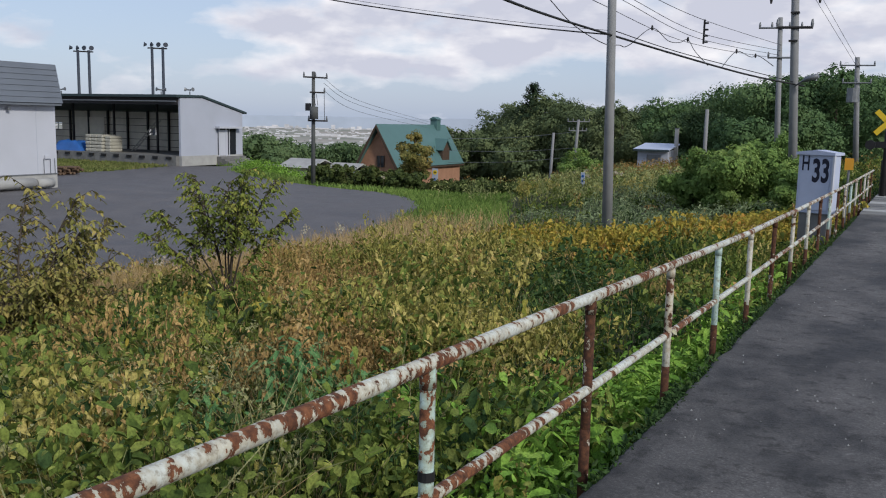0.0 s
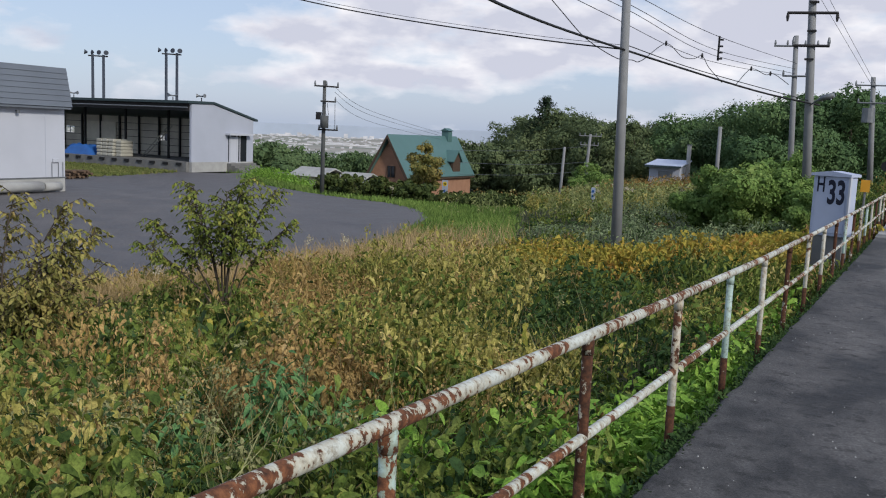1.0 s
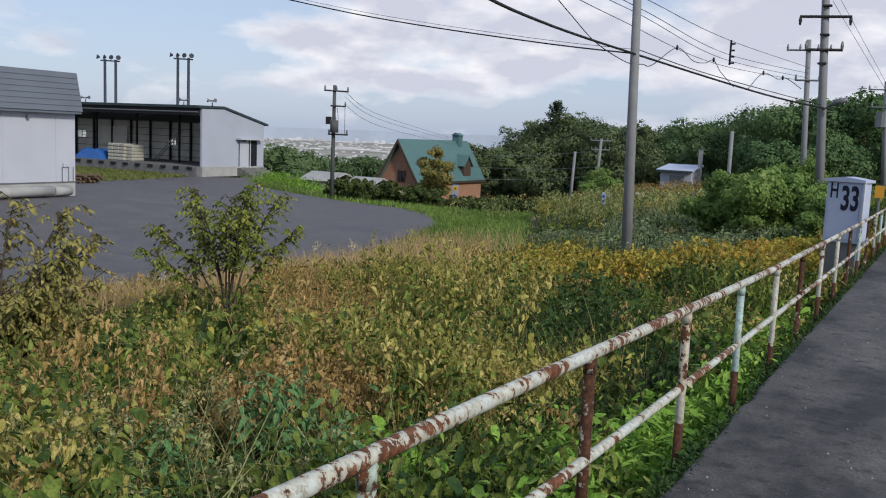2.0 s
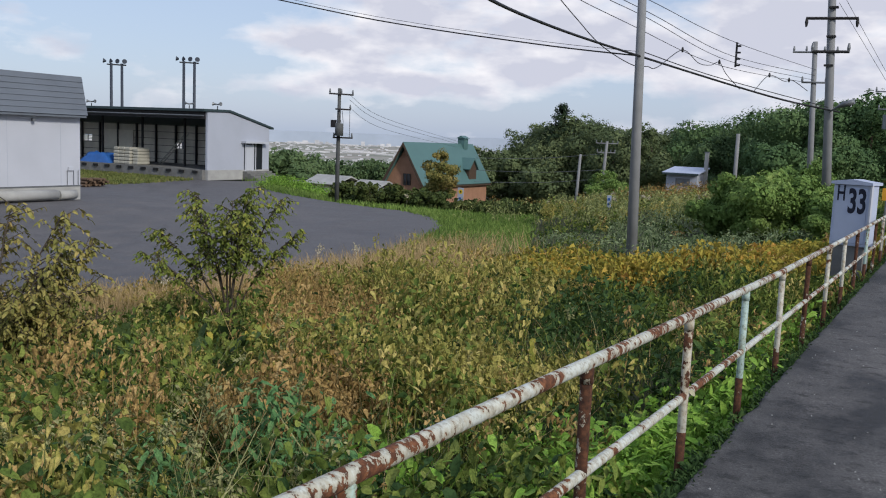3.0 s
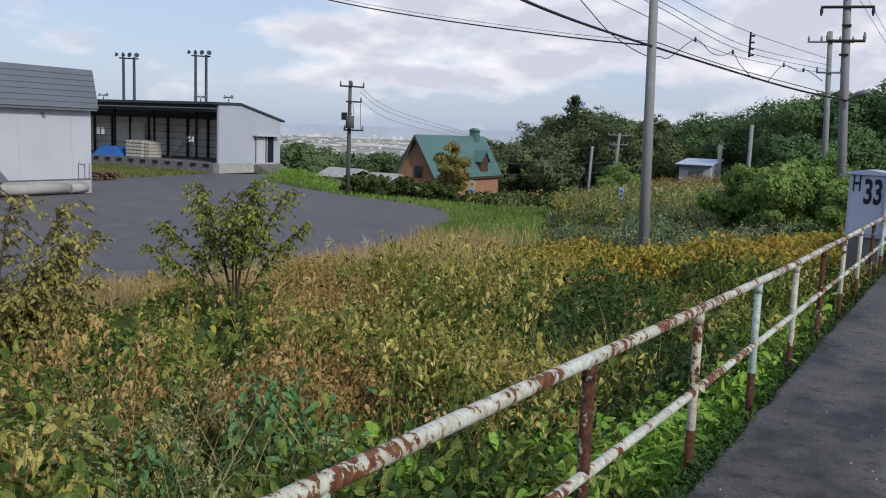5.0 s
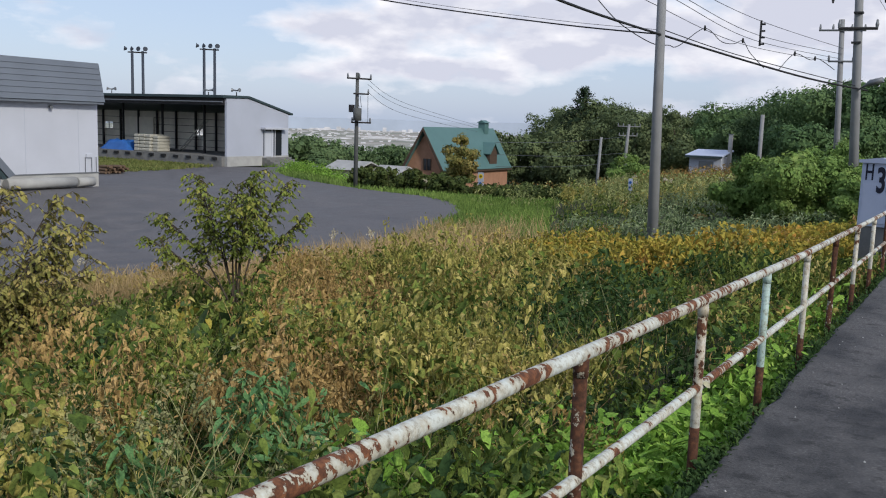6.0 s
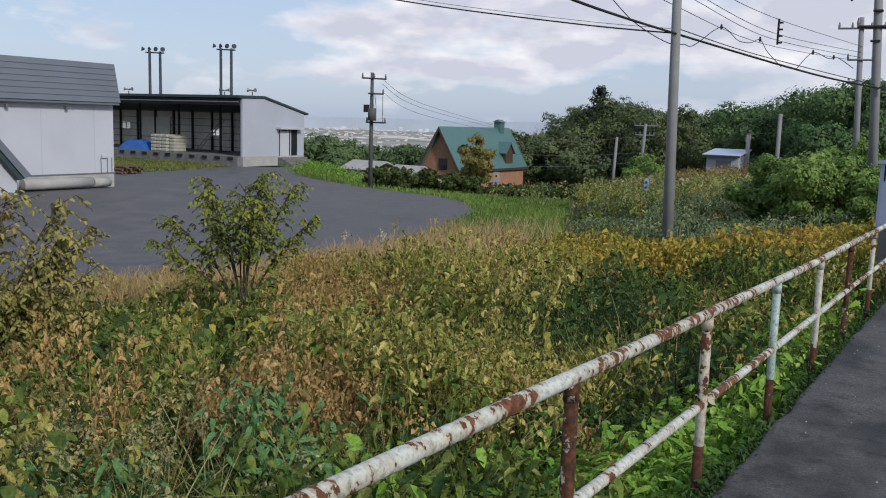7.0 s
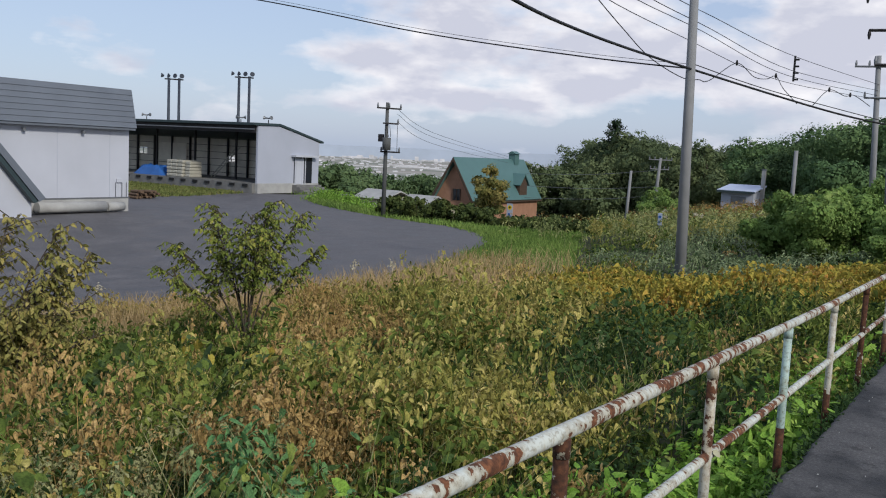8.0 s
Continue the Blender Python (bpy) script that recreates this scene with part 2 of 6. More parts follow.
# ---------------------------------------------------------------- mesh tools
class Geo:
    """Collects vertices and faces of one mesh."""

    def __init__(self):
        self.v, self.f = [], []

    def add(self, v, f):
        n = len(self.v)
        self.v += [tuple(p) for p in v]
        self.f += [tuple(i + n for i in q) for q in f]
        return self

    def box(self, x0, x1, y0, y1, z0, z1):
        v = [(x, y, z) for z in (z0, z1) for y in (y0, y1) for x in (x0, x1)]
        return self.add(v, [(0, 2, 3, 1), (4, 5, 7, 6), (0, 1, 5, 4), (2, 6, 7, 3), (0, 4, 6, 2), (1, 3, 7, 5)])

    def tube(self, pts, radii, n=10, cap=True):
        """A round bar along a run of points."""
        pts = [Vector(p) for p in pts]
        if isinstance(radii, (int, float)):
            radii = [radii] * len(pts)
        ref = Vector((0, 0, 1)) if abs((pts[-1] - pts[0]).normalized().z) < 0.9 else Vector((1, 0, 0))
        v = []
        for i, p in enumerate(pts):
            d = (pts[min(i + 1, len(pts) - 1)] - pts[max(i - 1, 0)]).normalized()
            a = d.cross(ref).normalized()
            b = a.cross(d)
            for k in range(n):
                w = 2 * math.pi * k / n
                v.append(p + (a * math.cos(w) + b * math.sin(w)) * radii[i])
        f = [(i * n + k, i * n + (k + 1) % n, (i + 1) * n + (k + 1) % n, (i + 1) * n + k) for i in range(len(pts) - 1) for k in range(n)]
        if cap:
            f += [tuple(range(n))[::-1], tuple((len(pts) - 1) * n + k for k in range(n))]
        return self.add(v, f)

    def prism(self, prof, to3, a, b):
        """A flat outline pushed from a to b; to3 turns (u, v, w) into a place."""
        n = len(prof)
        v = [to3(u, w, a) for u, w in prof] + [to3(u, w, b) for u, w in prof]
        f = [tuple(range(n))[::-1], tuple(range(n, 2 * n))] + [(k, (k + 1) % n, n + (k + 1) % n, n + k) for k in range(n)]
        return self.add(v, f)

    def mesh(self, name, smooth=False, bevel=0.0):
        me = bpy.data.meshes.new(name)
        bm = bmesh.new()
        vs = [bm.verts.new(p) for p in self.v]
        for q in self.f:
            try:
                bm.faces.new([vs[i] for i in q])
            except ValueError:
                pass
        bmesh.ops.recalc_face_normals(bm, faces=bm.faces)
        if bevel:
            bmesh.ops.bevel(bm, geom=bm.edges[:], offset=bevel, segments=1, affect="EDGES", clamp_overlap=True)
        if smooth:
            for q in bm.faces:
                q.smooth = len(q.verts) == 4
        bm.to_mesh(me)
        bm.free()
        return me


def part(name, g, material, parent=None, label="", smooth=False, bevel=0.0):
    ob = new(name, g.mesh(name, smooth, bevel) if isinstance(g, Geo) else g)
    if not ob.data.materials:
        ob.data.materials.append(M[material] if isinstance(material, str) else material)
    if parent:
        ob.parent = parent
        ob.matrix_parent_inverse = parent.matrix_world.inverted()
    if label:
        tagged(ob, label)
    return ob


def thing(name, label, category, at=(0, 0, 0), group="", kind=""):
    """An empty at a thing's base; its parts are given in world places."""
    ob = new(name)
    ob.location = at
    ob.matrix_world = Matrix.Translation(at)
    return tagged(ob, label, category, group, kind)


def raw_mesh(name, verts, quads, material, smooth=True):
    """A mesh from arrays: verts (n, 3), quads (m, 4)."""
    me = bpy.data.meshes.new(name)
    me.vertices.add(len(verts))
    me.vertices.foreach_set("co", np.asarray(verts, np.float32).ravel())
    me.loops.add(quads.size)
    me.loops.foreach_set("vertex_index", np.asarray(quads, np.int32).ravel())
    me.polygons.add(len(quads))
    me.polygons.foreach_set("loop_start", np.arange(0, quads.size, 4, dtype=np.int32))
    me.polygons.foreach_set("use_smooth", np.full(len(quads), smooth))
    me.update()
    me.validate()
    me.materials.append(M[material] if isinstance(material, str) else material)
    return me


rng = np.random.default_rng(7)


def unit(v):
    return v / np.maximum(np.linalg.norm(v, axis=-1, keepdims=True), 1e-9)


def leaf_mesh(pos, way, size, wide, fold=0.25, curl=0.2):
    """Pointed, folded leaves: places, directions, lengths. Two quads each."""
    n = len(pos)
    way = unit(way)
    up = unit(np.stack([rng.normal(0, 0.75, n), rng.normal(0, 0.75, n), np.ones(n)], 1))
    side = unit(np.cross(way, up))
    nor = np.cross(side, way)
    s = size[:, None]
    w = (size * wide * rng.uniform(0.6, 1.3, n))[:, None]
    lift = nor * w * fold
    drop = nor * s * curl
    v = np.stack([
        pos,
        pos + way * s * 0.30 + side * w * 0.5 + lift,
        pos + way * s * 0.70 + side * w * 0.36 + lift - drop * 0.4,
        pos + way * s - drop,
        pos + way * s * 0.70 - side * w * 0.36 + lift - drop * 0.4,
        pos + way * s * 0.30 - side * w * 0.5 + lift], 1).reshape(-1, 3)
    i = np.arange(n)[:, None] * 6
    q = np.concatenate([i + np.array([0, 1, 2, 3]), i + np.array([0, 3, 4, 5])], 1).reshape(-1, 4)
    return v, q


def broad_leaf_mesh(pos, way, face, size, wide, fold=0.2, curl=0.3):
    """Heart-shaped leaves with a folded midrib and a bent tip: four quads each."""
    n = len(pos)
    way = unit(way)
    side = unit(np.cross(way, face))
    nor = np.cross(side, way)
    s = size[:, None]
    w = (size * wide * rng.uniform(0.75, 1.2, n))[:, None]
    bend = np.asarray(curl * rng.uniform(0.3, 1.6, n))[:, None]
    lift = nor * w * fold * rng.uniform(-0.2, 1.4, (n, 1))
    twist = rng.normal(0, 0.12, (n, 1)) * w * nor
    v = np.stack([
        pos,
        pos + way * s * 0.42 - nor * bend * s * 0.10,
        pos + way * s * 0.97 - nor * bend * s * 0.5,
        pos - way * s * 0.05 + side * w * 0.30 + lift * 0.6,
        pos + way * s * 0.30 + side * w * 0.52 + lift - nor * bend * s * 0.06 + twist,
        pos + way * s * 0.70 + side * w * 0.33 + lift * 0.8 - nor * bend * s * 0.26 + twist,
        pos - way * s * 0.05 - side * w * 0.30 + lift * 0.6,
        pos + way * s * 0.30 - side * w * 0.52 + lift - nor * bend * s * 0.06 - twist,
        pos + way * s * 0.70 - side * w * 0.33 + lift * 0.8 - nor * bend * s * 0.26 - twist], 1).reshape(-1, 3)
    i = np.arange(n)[:, None] * 9
    q = np.concatenate([i + np.array(c) for c in ([0, 3, 4, 1], [1, 4, 5, 2], [0, 1, 7, 6], [1, 2, 8, 7])], 1).reshape(-1, 4)
    return v, q


def facing_mesh(pos, nor, size, wide):
    """Small bent leaf sprays that lie over the swell of a crown: one quad each."""
    n = len(pos)
    nor = unit(nor)
    along = unit(np.cross(nor, rng.normal(0, 1, (n, 3)) + 1e-3))
    side = np.cross(nor, along) * (size * wide * 0.5)[:, None]
    s = size[:, None]
    v = np.stack([pos - along * s * 0.5, pos + side + nor * s * 0.12, pos + along * s * 0.5, pos - side - nor * s * 0.08], 1).reshape(-1, 3)
    return v, np.arange(n)[:, None] * 4 + np.array([0, 1, 2, 3])


def blade_mesh(pos, tip, width):
    """Thin upright blades or stems: one bent strip of two quads each."""
    n = len(pos)
    d = tip - pos
    side = unit(np.cross(d, np.stack([rng.normal(0, 1, n), rng.normal(0, 1, n), np.zeros(n)], 1) + 1e-3)) * width[:, None] * 0.5
    mid = pos + d * 0.5 + np.stack([np.zeros(n), np.zeros(n), np.linalg.norm(d, axis=1) * 0.07], 1)
    v = np.stack([pos - side, pos + side, mid + side * 0.8, mid - side * 0.8, tip + side * 0.15, tip - side * 0.15], 1).reshape(-1, 3)
    i = np.arange(n)[:, None] * 6
    q = np.concatenate([i + np.array([0, 1, 2, 3]), i + np.array([3, 2, 4, 5])], 1).reshape(-1, 4)
    return v, q


def joined(*vq):
    vs, qs, n = [], [], 0
    for v, q in vq:
        vs.append(v)
        qs.append(q + n)
        n += len(v)
    return np.concatenate(vs), np.concatenate(qs)


# ---------------------------------------------------------------- the lie of the land
TAB_Y = np.linspace(-30, 60, 361)
_rz = np.interp(TAB_Y, [-30, 0, 1.5, 3.03, 4.55, 6.07, 7.59, 9.11, 10.6, 12.15, 13.7, 15.25, 18.35, 21.5, 30.7, 60], [1.30, 0.868, 0.805, 0.758, 0.700, 0.636, 0.583, 0.537, 0.505, 0.48, 0.46, 0.44, 0.40, 0.375, 0.305, 0.2])
_rz = np.convolve(np.pad(_rz, 4, mode="edge"), np.ones(9) / 9, "valid")
_rx = np.convolve(np.pad(-1.741 + 0.017 * np.clip(TAB_Y - 9.5, 0, 40), 8, mode="edge"), np.ones(17) / 17, "valid")


def rail_x(y):
    return np.interp(y, TAB_Y, _rx)


def rail_z(y):
    return np.interp(y, TAB_Y, _rz)


def path_z(y):
    return rail_z(y) - 0.76


def smooth01(t):
    t = np.clip(t, 0, 1)
    return t * t * (3 - 2 * t)


LOT_Z = -2.55


def ground(x, y):
    """Height of the natural ground, arrays or numbers."""
    x, y = np.asarray(x, float), np.asarray(y, float)
    d = rail_x(y) - x
    d = d * (1 - 0.35 * smooth01((y - 24) / 30))
    prof = np.interp(d, [-0.2, 0.05, 0.7, 3, 8, 12, 15.2, 200], [-0.3, -0.45, -0.7, -1.1, -1.75, -2.3, -2.62, -2.62])
    z = prof + path_z(y) * np.exp(-np.clip(d, 0, None) / 5)
    z = np.where(x > rail_x(y) + 0.15, path_z(y) - 0.3, z)
    west = smooth01((-20 - x) / 14)
    z = z - 3.0 * west * smooth01((y - 58 - 0.25 * np.clip(-45 - x, 0, 20)) / 26)
    z = z - 1.1 * smooth01((-17 - x) / 7) * smooth01((y - 43.5 - 0.8 * np.clip(-33 - x, 0, 30)) / 8)
    z = z - 40 * smooth01((np.hypot(x, y) - 135) / 420) * smooth01((y + x * 0.15 - 60) / 60)
    return z


# ---------------------------------------------------------------- ground, path, lot
def sheet(name, xs, ys, zf, material, label, category):
    X, Y = np.meshgrid(xs, ys)
    v = np.stack([X, Y, zf(X, Y)], -1).reshape(-1, 3)
    nx, ny = len(xs), len(ys)
    i = (np.arange(ny - 1)[:, None] * nx + np.arange(nx - 1)[None, :]).reshape(-1, 1)
    q = i + np.array([0, 1, nx + 1, nx])
    return tagged(new(name, raw_mesh(name, v, q, material)), label, category, kind="structure")


gx = np.concatenate([[-4800, -3000, -1800, -1100, -700, -450, -300, -200, -150], np.arange(-120, -24, 4.0), np.arange(-24, -2, 0.5), np.arange(-2, 3, 0.5), [6, 10, 20, 40, 80, 150, 300, 600, 1200, 2500, 4800]])
gy = np.concatenate([[-4800, -2000, -800, -300, -120, -60, -30, -15, -8, -4], np.arange(-2, 40, 0.6), np.arange(40, 140, 4.0), [150, 180, 220, 270, 330, 400, 480, 560, 700, 900, 1300, 1900, 2700, 3600, 4800]])
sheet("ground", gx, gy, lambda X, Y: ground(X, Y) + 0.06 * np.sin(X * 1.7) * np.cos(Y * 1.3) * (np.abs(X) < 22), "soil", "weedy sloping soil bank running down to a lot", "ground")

# walkway: a slab with a cast kerb face, broken at the edge
ys = np.concatenate([np.arange(-8, 24, 0.25), np.arange(24, 60, 1.0)])
cols = [-0.09, -0.06, -0.02, 0.06, 0.5, 1.2, 2.2, 3.4, 5.0, 7.5]
pv = []
for y in ys:
    ex = float(rail_x(y)) + 0.10 + 0.035 * noise.noise((0, y * 2.3, 0)) + 0.02 * noise.noise((3, y * 9, 0))
    z = float(path_z(y))
    row = [(ex - 0.01, y, z - 0.75), (ex, y, z - 0.035), (ex + 0.035, y, z - 0.004)]
    row += [(ex + c, y, z + 0.006 * noise.noise((c * 3, y * 2, 1))) for c in cols[3:]]
    pv += row
nx = 3 + len(cols) - 3
i = (np.arange(len(ys) - 1)[:, None] * nx + np.arange(nx - 1)[None, :]).reshape(-1, 1)
pavement = tagged(new("pavement", raw_mesh("pavement", np.array(pv), i + np.array([0, 1, nx + 1, nx]), "asphalt_path")), "worn dark grey asphalt walkway with crumbling edge", "walkway", kind="structure")

lot_edge = [(-16.6, 13.6), (-15.9, 17.0), (-16.0, 20.0), (-17.0, 26), (-18.8, 32), (-21.2, 38.4), (-25.2, 42.6), (-30.0, 43.6), (-33.0, 44.6), (-37.5, 46.6), (-43, 50.0), (-47.5, 54.5), (-48.2, 62), (-49.5, 62), (-49.5, 52.2), (-68, 50.6), (-90, 50), (-90, -20), (-30, -20), (-20, 4)]


def smooth_loop(pts, times):
    for _ in range(times):
        pts = [((p[0] * a + q[0] * (1 - a)), (p[1] * a + q[1] * (1 - a))) for p, q in zip(pts, pts[1:] + pts[:1]) for a in (0.75, 0.25)]
    return pts


lot_line = smooth_loop(lot_edge, 3)
lg = Geo()
lg.prism(lot_line, lambda u, v, w: (u + 0.12 * noise.noise((u, v, 0)), v + 0.12 * noise.noise((u, v, 5)), w), LOT_Z - 0.3, LOT_Z)
tagged(part("road", lg, "asphalt_lot"), "wide grey asphalt lot with faint tyre marks", "lot", kind="structure")

# far plain buildings and hills
hills = Geo()
for k in range(60):
    a = radians(20 + k * 1.5)
    r = 4300
    h = 3 + 7 * (noise.noise((k * 0.35, 0, 9)) + 0.5)
    a2 = a + radians(1.6)
    h2 = 3 + 7 * (noise.noise(((k + 1) * 0.35, 0, 9)) + 0.5)
    p = [(-r * math.sin(b), r * math.cos(b), z) for b, z in ((a, -60), (a2, -60), (a2, 3 + h2), (a, 3 + h))]
    hills.add(p, [(0, 1, 2, 3)])
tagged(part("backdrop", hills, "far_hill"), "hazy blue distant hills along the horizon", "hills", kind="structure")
city = Geo()


def far_block(r_lo, r_hi, w_lo, w_hi, h_lo, h_hi, lo=22, hi=58):
    a, r = radians(random.uniform(lo, hi)), random.uniform(r_lo, r_hi)
    x, y = -r * math.sin(a), r * math.cos(a)
    z = float(ground(x, y))
    w, d, h = random.uniform(w_lo, w_hi), random.uniform(8, 14), random.uniform(h_lo, h_hi)
    ca, sa = math.cos(a), math.sin(a)
    base = [(x + ca * u - sa * v, y + sa * u + ca * v) for u, v in ((-w / 2, 0), (w / 2, 0), (w / 2, d), (-w / 2, d))]
    city.add([(*p, z - 1) for p in base] + [(*p, z + h) for p in base], [(0, 3, 2, 1), (4, 5, 6, 7), (0, 1, 5, 4), (1, 2, 6, 5), (2, 3, 7, 6), (3, 0, 4, 7)])


for k in range(300):
    far_block(750, 1500, 3, 8, 1.6, 2.6)
for k in range(600):
    far_block(1400, 3900, 5, 14, 2, 3.6)
for k in range(34):
    far_block(1900, 3100, 40, 150, 2.5, 4)
for k in range(120):
    far_block(3900, 4200, 8, 26, 4, 9 if k % 4 else 20, 30, 50)
tagged(part("far_town", city, "far_white"), "pale buildings scattered over the distant plain", "town", kind="stuff")

# ---------------------------------------------------------------- railing
POSTS = [-0.01 + 1.52 * k for k in range(20)]
railing = thing("railing", "white pipe railing, paint peeling to brown rust", "railing", (float(rail_x(3)), 3.0, float(path_z(3))))
run = [y for y in np.arange(-1.2, 29.8, 0.3)]
for nm, off, r in (("top_rail", 0.0, 0.0248), ("middle_rail", -0.425, 0.0215)):
    pts = [(float(rail_x(y)) + 0.004 * noise.noise((y * 0.7, off, 0)), y, float(rail_z(y)) + off + 0.006 * noise.noise((y * 0.5, off, 3))) for y in run]
    part(nm, Geo().tube(pts, r, 14), "rail_paint", railing, smooth=True)
kinds = ["post_white", "post_rust", "post_mint", "post_rust", "post_white", "post_mint", "post_white", "post_rust", "post_white"]
for k, y in enumerate(POSTS):
    x, z = float(rail_x(y)), float(rail_z(y))
    lean = 0.012 * noise.noise((k * 3.1, 0, 0))
    pg = Geo().tube([(x - lean, y + lean, z - 1.15), (x - lean * 0.4, y, z - 0.5), (x, y, z - 0.012)], 0.0235, 12)
    pg.tube([(x, y, z - 0.075), (x, y, z - 0.02)], 0.0262, 12)
    post = part("post", pg, kinds[k % len(kinds)], railing, smooth=True)
    part("rusted_foot", Geo().tube([(x - lean, y + lean, z - 1.13), (x - lean * 0.4, y, z - 0.62 + 0.08 * noise.noise((k * 1.7, 4, 0)))], 0.0247, 12), "post_rust", post, "flaking rust-brown lower end", smooth=True)
    if k == 4:
        part("stuck_leaf", raw_mesh("stuck_leaf", *broad_leaf_mesh(np.array([(x + 0.02, y + 0.03, z - 0.41)]), np.array([(0.5, 0.7, -0.3)]), np.array([(0.5, -0.5, 0.7)]), np.array([0.06]), 0.5), "board_dull"), "board_dull", post, "pale dry leaf caught on the joint")
    if k == 2:
        part("tape", Geo().tube([(x, y, z - 0.36), (x, y, z - 0.33)], 0.0265, 12), "black", post, "scrap of black tape")

# ---------------------------------------------------------------- white shed with steep roof
def shed():
    X, Y1, Y0 = -36.4, 29.66, 8.0
    t = thing("shed", "white sided shed with steep grey sheet roof", "shed", (X, Y1, LOT_Z))
    part("wall", Geo().box(X - 9, X, Y0, Y1, -1.42, 1.95), "white_wall", t, bevel=0.01)
    part("footing", Geo().box(X - 8.9, X + 0.04, Y0 + 0.1, Y1 - 0.04, LOT_Z, -1.44), "concrete", t, "stained grey concrete footing")
    part("flashing", Geo().box(X + 0.003, X + 0.06, Y0, Y1 + 0.01, -1.46, -1.4), "steel", t)
    # roof: rows of lapped sheets on a steep slope, then a low ridge
    x0, z0, x1, z1, n = X + 0.42, 1.88, X + 0.1, 3.66, 7
    part("roof", Geo().prism([(x0 - 0.1, z0), (x1 - 0.08, z1), (X - 8.6, z1 - 0.6), (X - 9.3, z0)], lambda u, v, w: (u, w, v), Y0 - 0.2, Y1 + 0.05), "slate", t)
    for k in range(n):
        a, b = k / n, (k + 1) / n
        xa, za, xb, zb = x0 + (x1 - x0) * a, z0 + (z1 - z0) * a, x0 + (x1 - x0) * b, z0 + (z1 - z0) * b
        part("roof_sheet", Geo().prism([(xa + 0.035, za), (xa - 0.06, za - 0.02), (xb - 0.06, zb), (xb + 0.004, zb)], lambda u, v, w: (u, w, v), Y0 - 0.22, Y1 + 0.09 - 0.01 * k), "slate", t)
    part("eave_board", Geo().box(x0 - 0.12, x0 - 0.02, Y0 - 0.2, Y1 + 0.06, z0 - 0.12, z0 - 0.03), "slate", t)
    for y in (24.25, 27.1):
        l = part("wall_lamp", Geo().tube([(X, y, 1.6), (X + 0.16, y, 1.62)], 0.025, 8).box(X + 0.12, X + 0.22, y - 0.08, y + 0.06, 1.5, 1.62), "steel", t)
    # gabled annex towards the camera
    gx0, gx1, yr, half, zr, ze = X - 1, X + 1.6, 20.3, 4.02, 3.3, -1.27
    part("annex_wall", Geo().prism([(yr - half + 0.4, LOT_Z), (yr + half - 0.4, LOT_Z), (yr + half - 0.4, ze + 0.2), (yr, zr - 0.25), (yr - half + 0.4, ze + 0.2)], lambda u, v, w: (w, u, v), gx0, gx1 - 0.4), "white_wall", t, "pale annex gable")
    for s in (-1, 1):
        part("annex_roof", Geo().prism([(yr, zr), (yr + s * half, ze), (yr + s * (half - 0.28), ze - 0.14), (yr, zr - 0.34)], lambda u, v, w: (w, u, v), gx0, gx1), "slate", t)
        part("annex_verge", Geo().prism([(yr, zr - 0.36), (yr + s * (half - 0.3), ze - 0.16), (yr + s * (half - 0.5), ze - 0.2), (yr, zr - 0.6)], lambda u, v, w: (w, u, v), gx1 - 0.35, gx1 - 0.05), "fascia", t, "dark board under the annex roof")
    part("drain_pipe", Geo().tube([(X + 0.34, 24.7, -1.78), (X + 0.34, 28.1, -1.8)], 0.24, 14), "concrete", t, "pale grey pipe lying along the footing", smooth=True)
    part("pipe_end", Geo().tube([(X + 0.34, 28.2, -1.82), (X + 0.34, 29.1, -1.82)], 0.21, 14), "concrete", t, smooth=True)
    for y in (22.4, 25.9, 28.6):
        part("wall_seam", Geo().box(X - 0.002, X + 0.008, y - 0.01, y + 0.01, -1.4, 1.85), "white_wall2", t)
    part("meter_box", Geo().box(X + 0.004, X + 0.08, 28.95, 29.25, -0.72, -0.54), "white_wall", t, "small pale meter box", bevel=0.01)
    for y in (28.9, 29.25, 29.5):
        part("conduit", Geo().tube([(X + 0.05, y, -1.42), (X + 0.05, y, -0.7)], 0.015, 6), "steel", t)


shed()
# the lot rises a little towards the shed
sheet("apron", np.arange(-47, -22.9, 1.0), np.arange(-4, 42.1, 1.0), lambda X, Y: LOT_Z - 0.02 + 0.48 * smooth01((-24 - X) / 11) * smooth01((41 - Y) / 11) * smooth01((Y + 4) / 6), "asphalt_lot", "gentle asphalt rise in front of the shed", "lot")


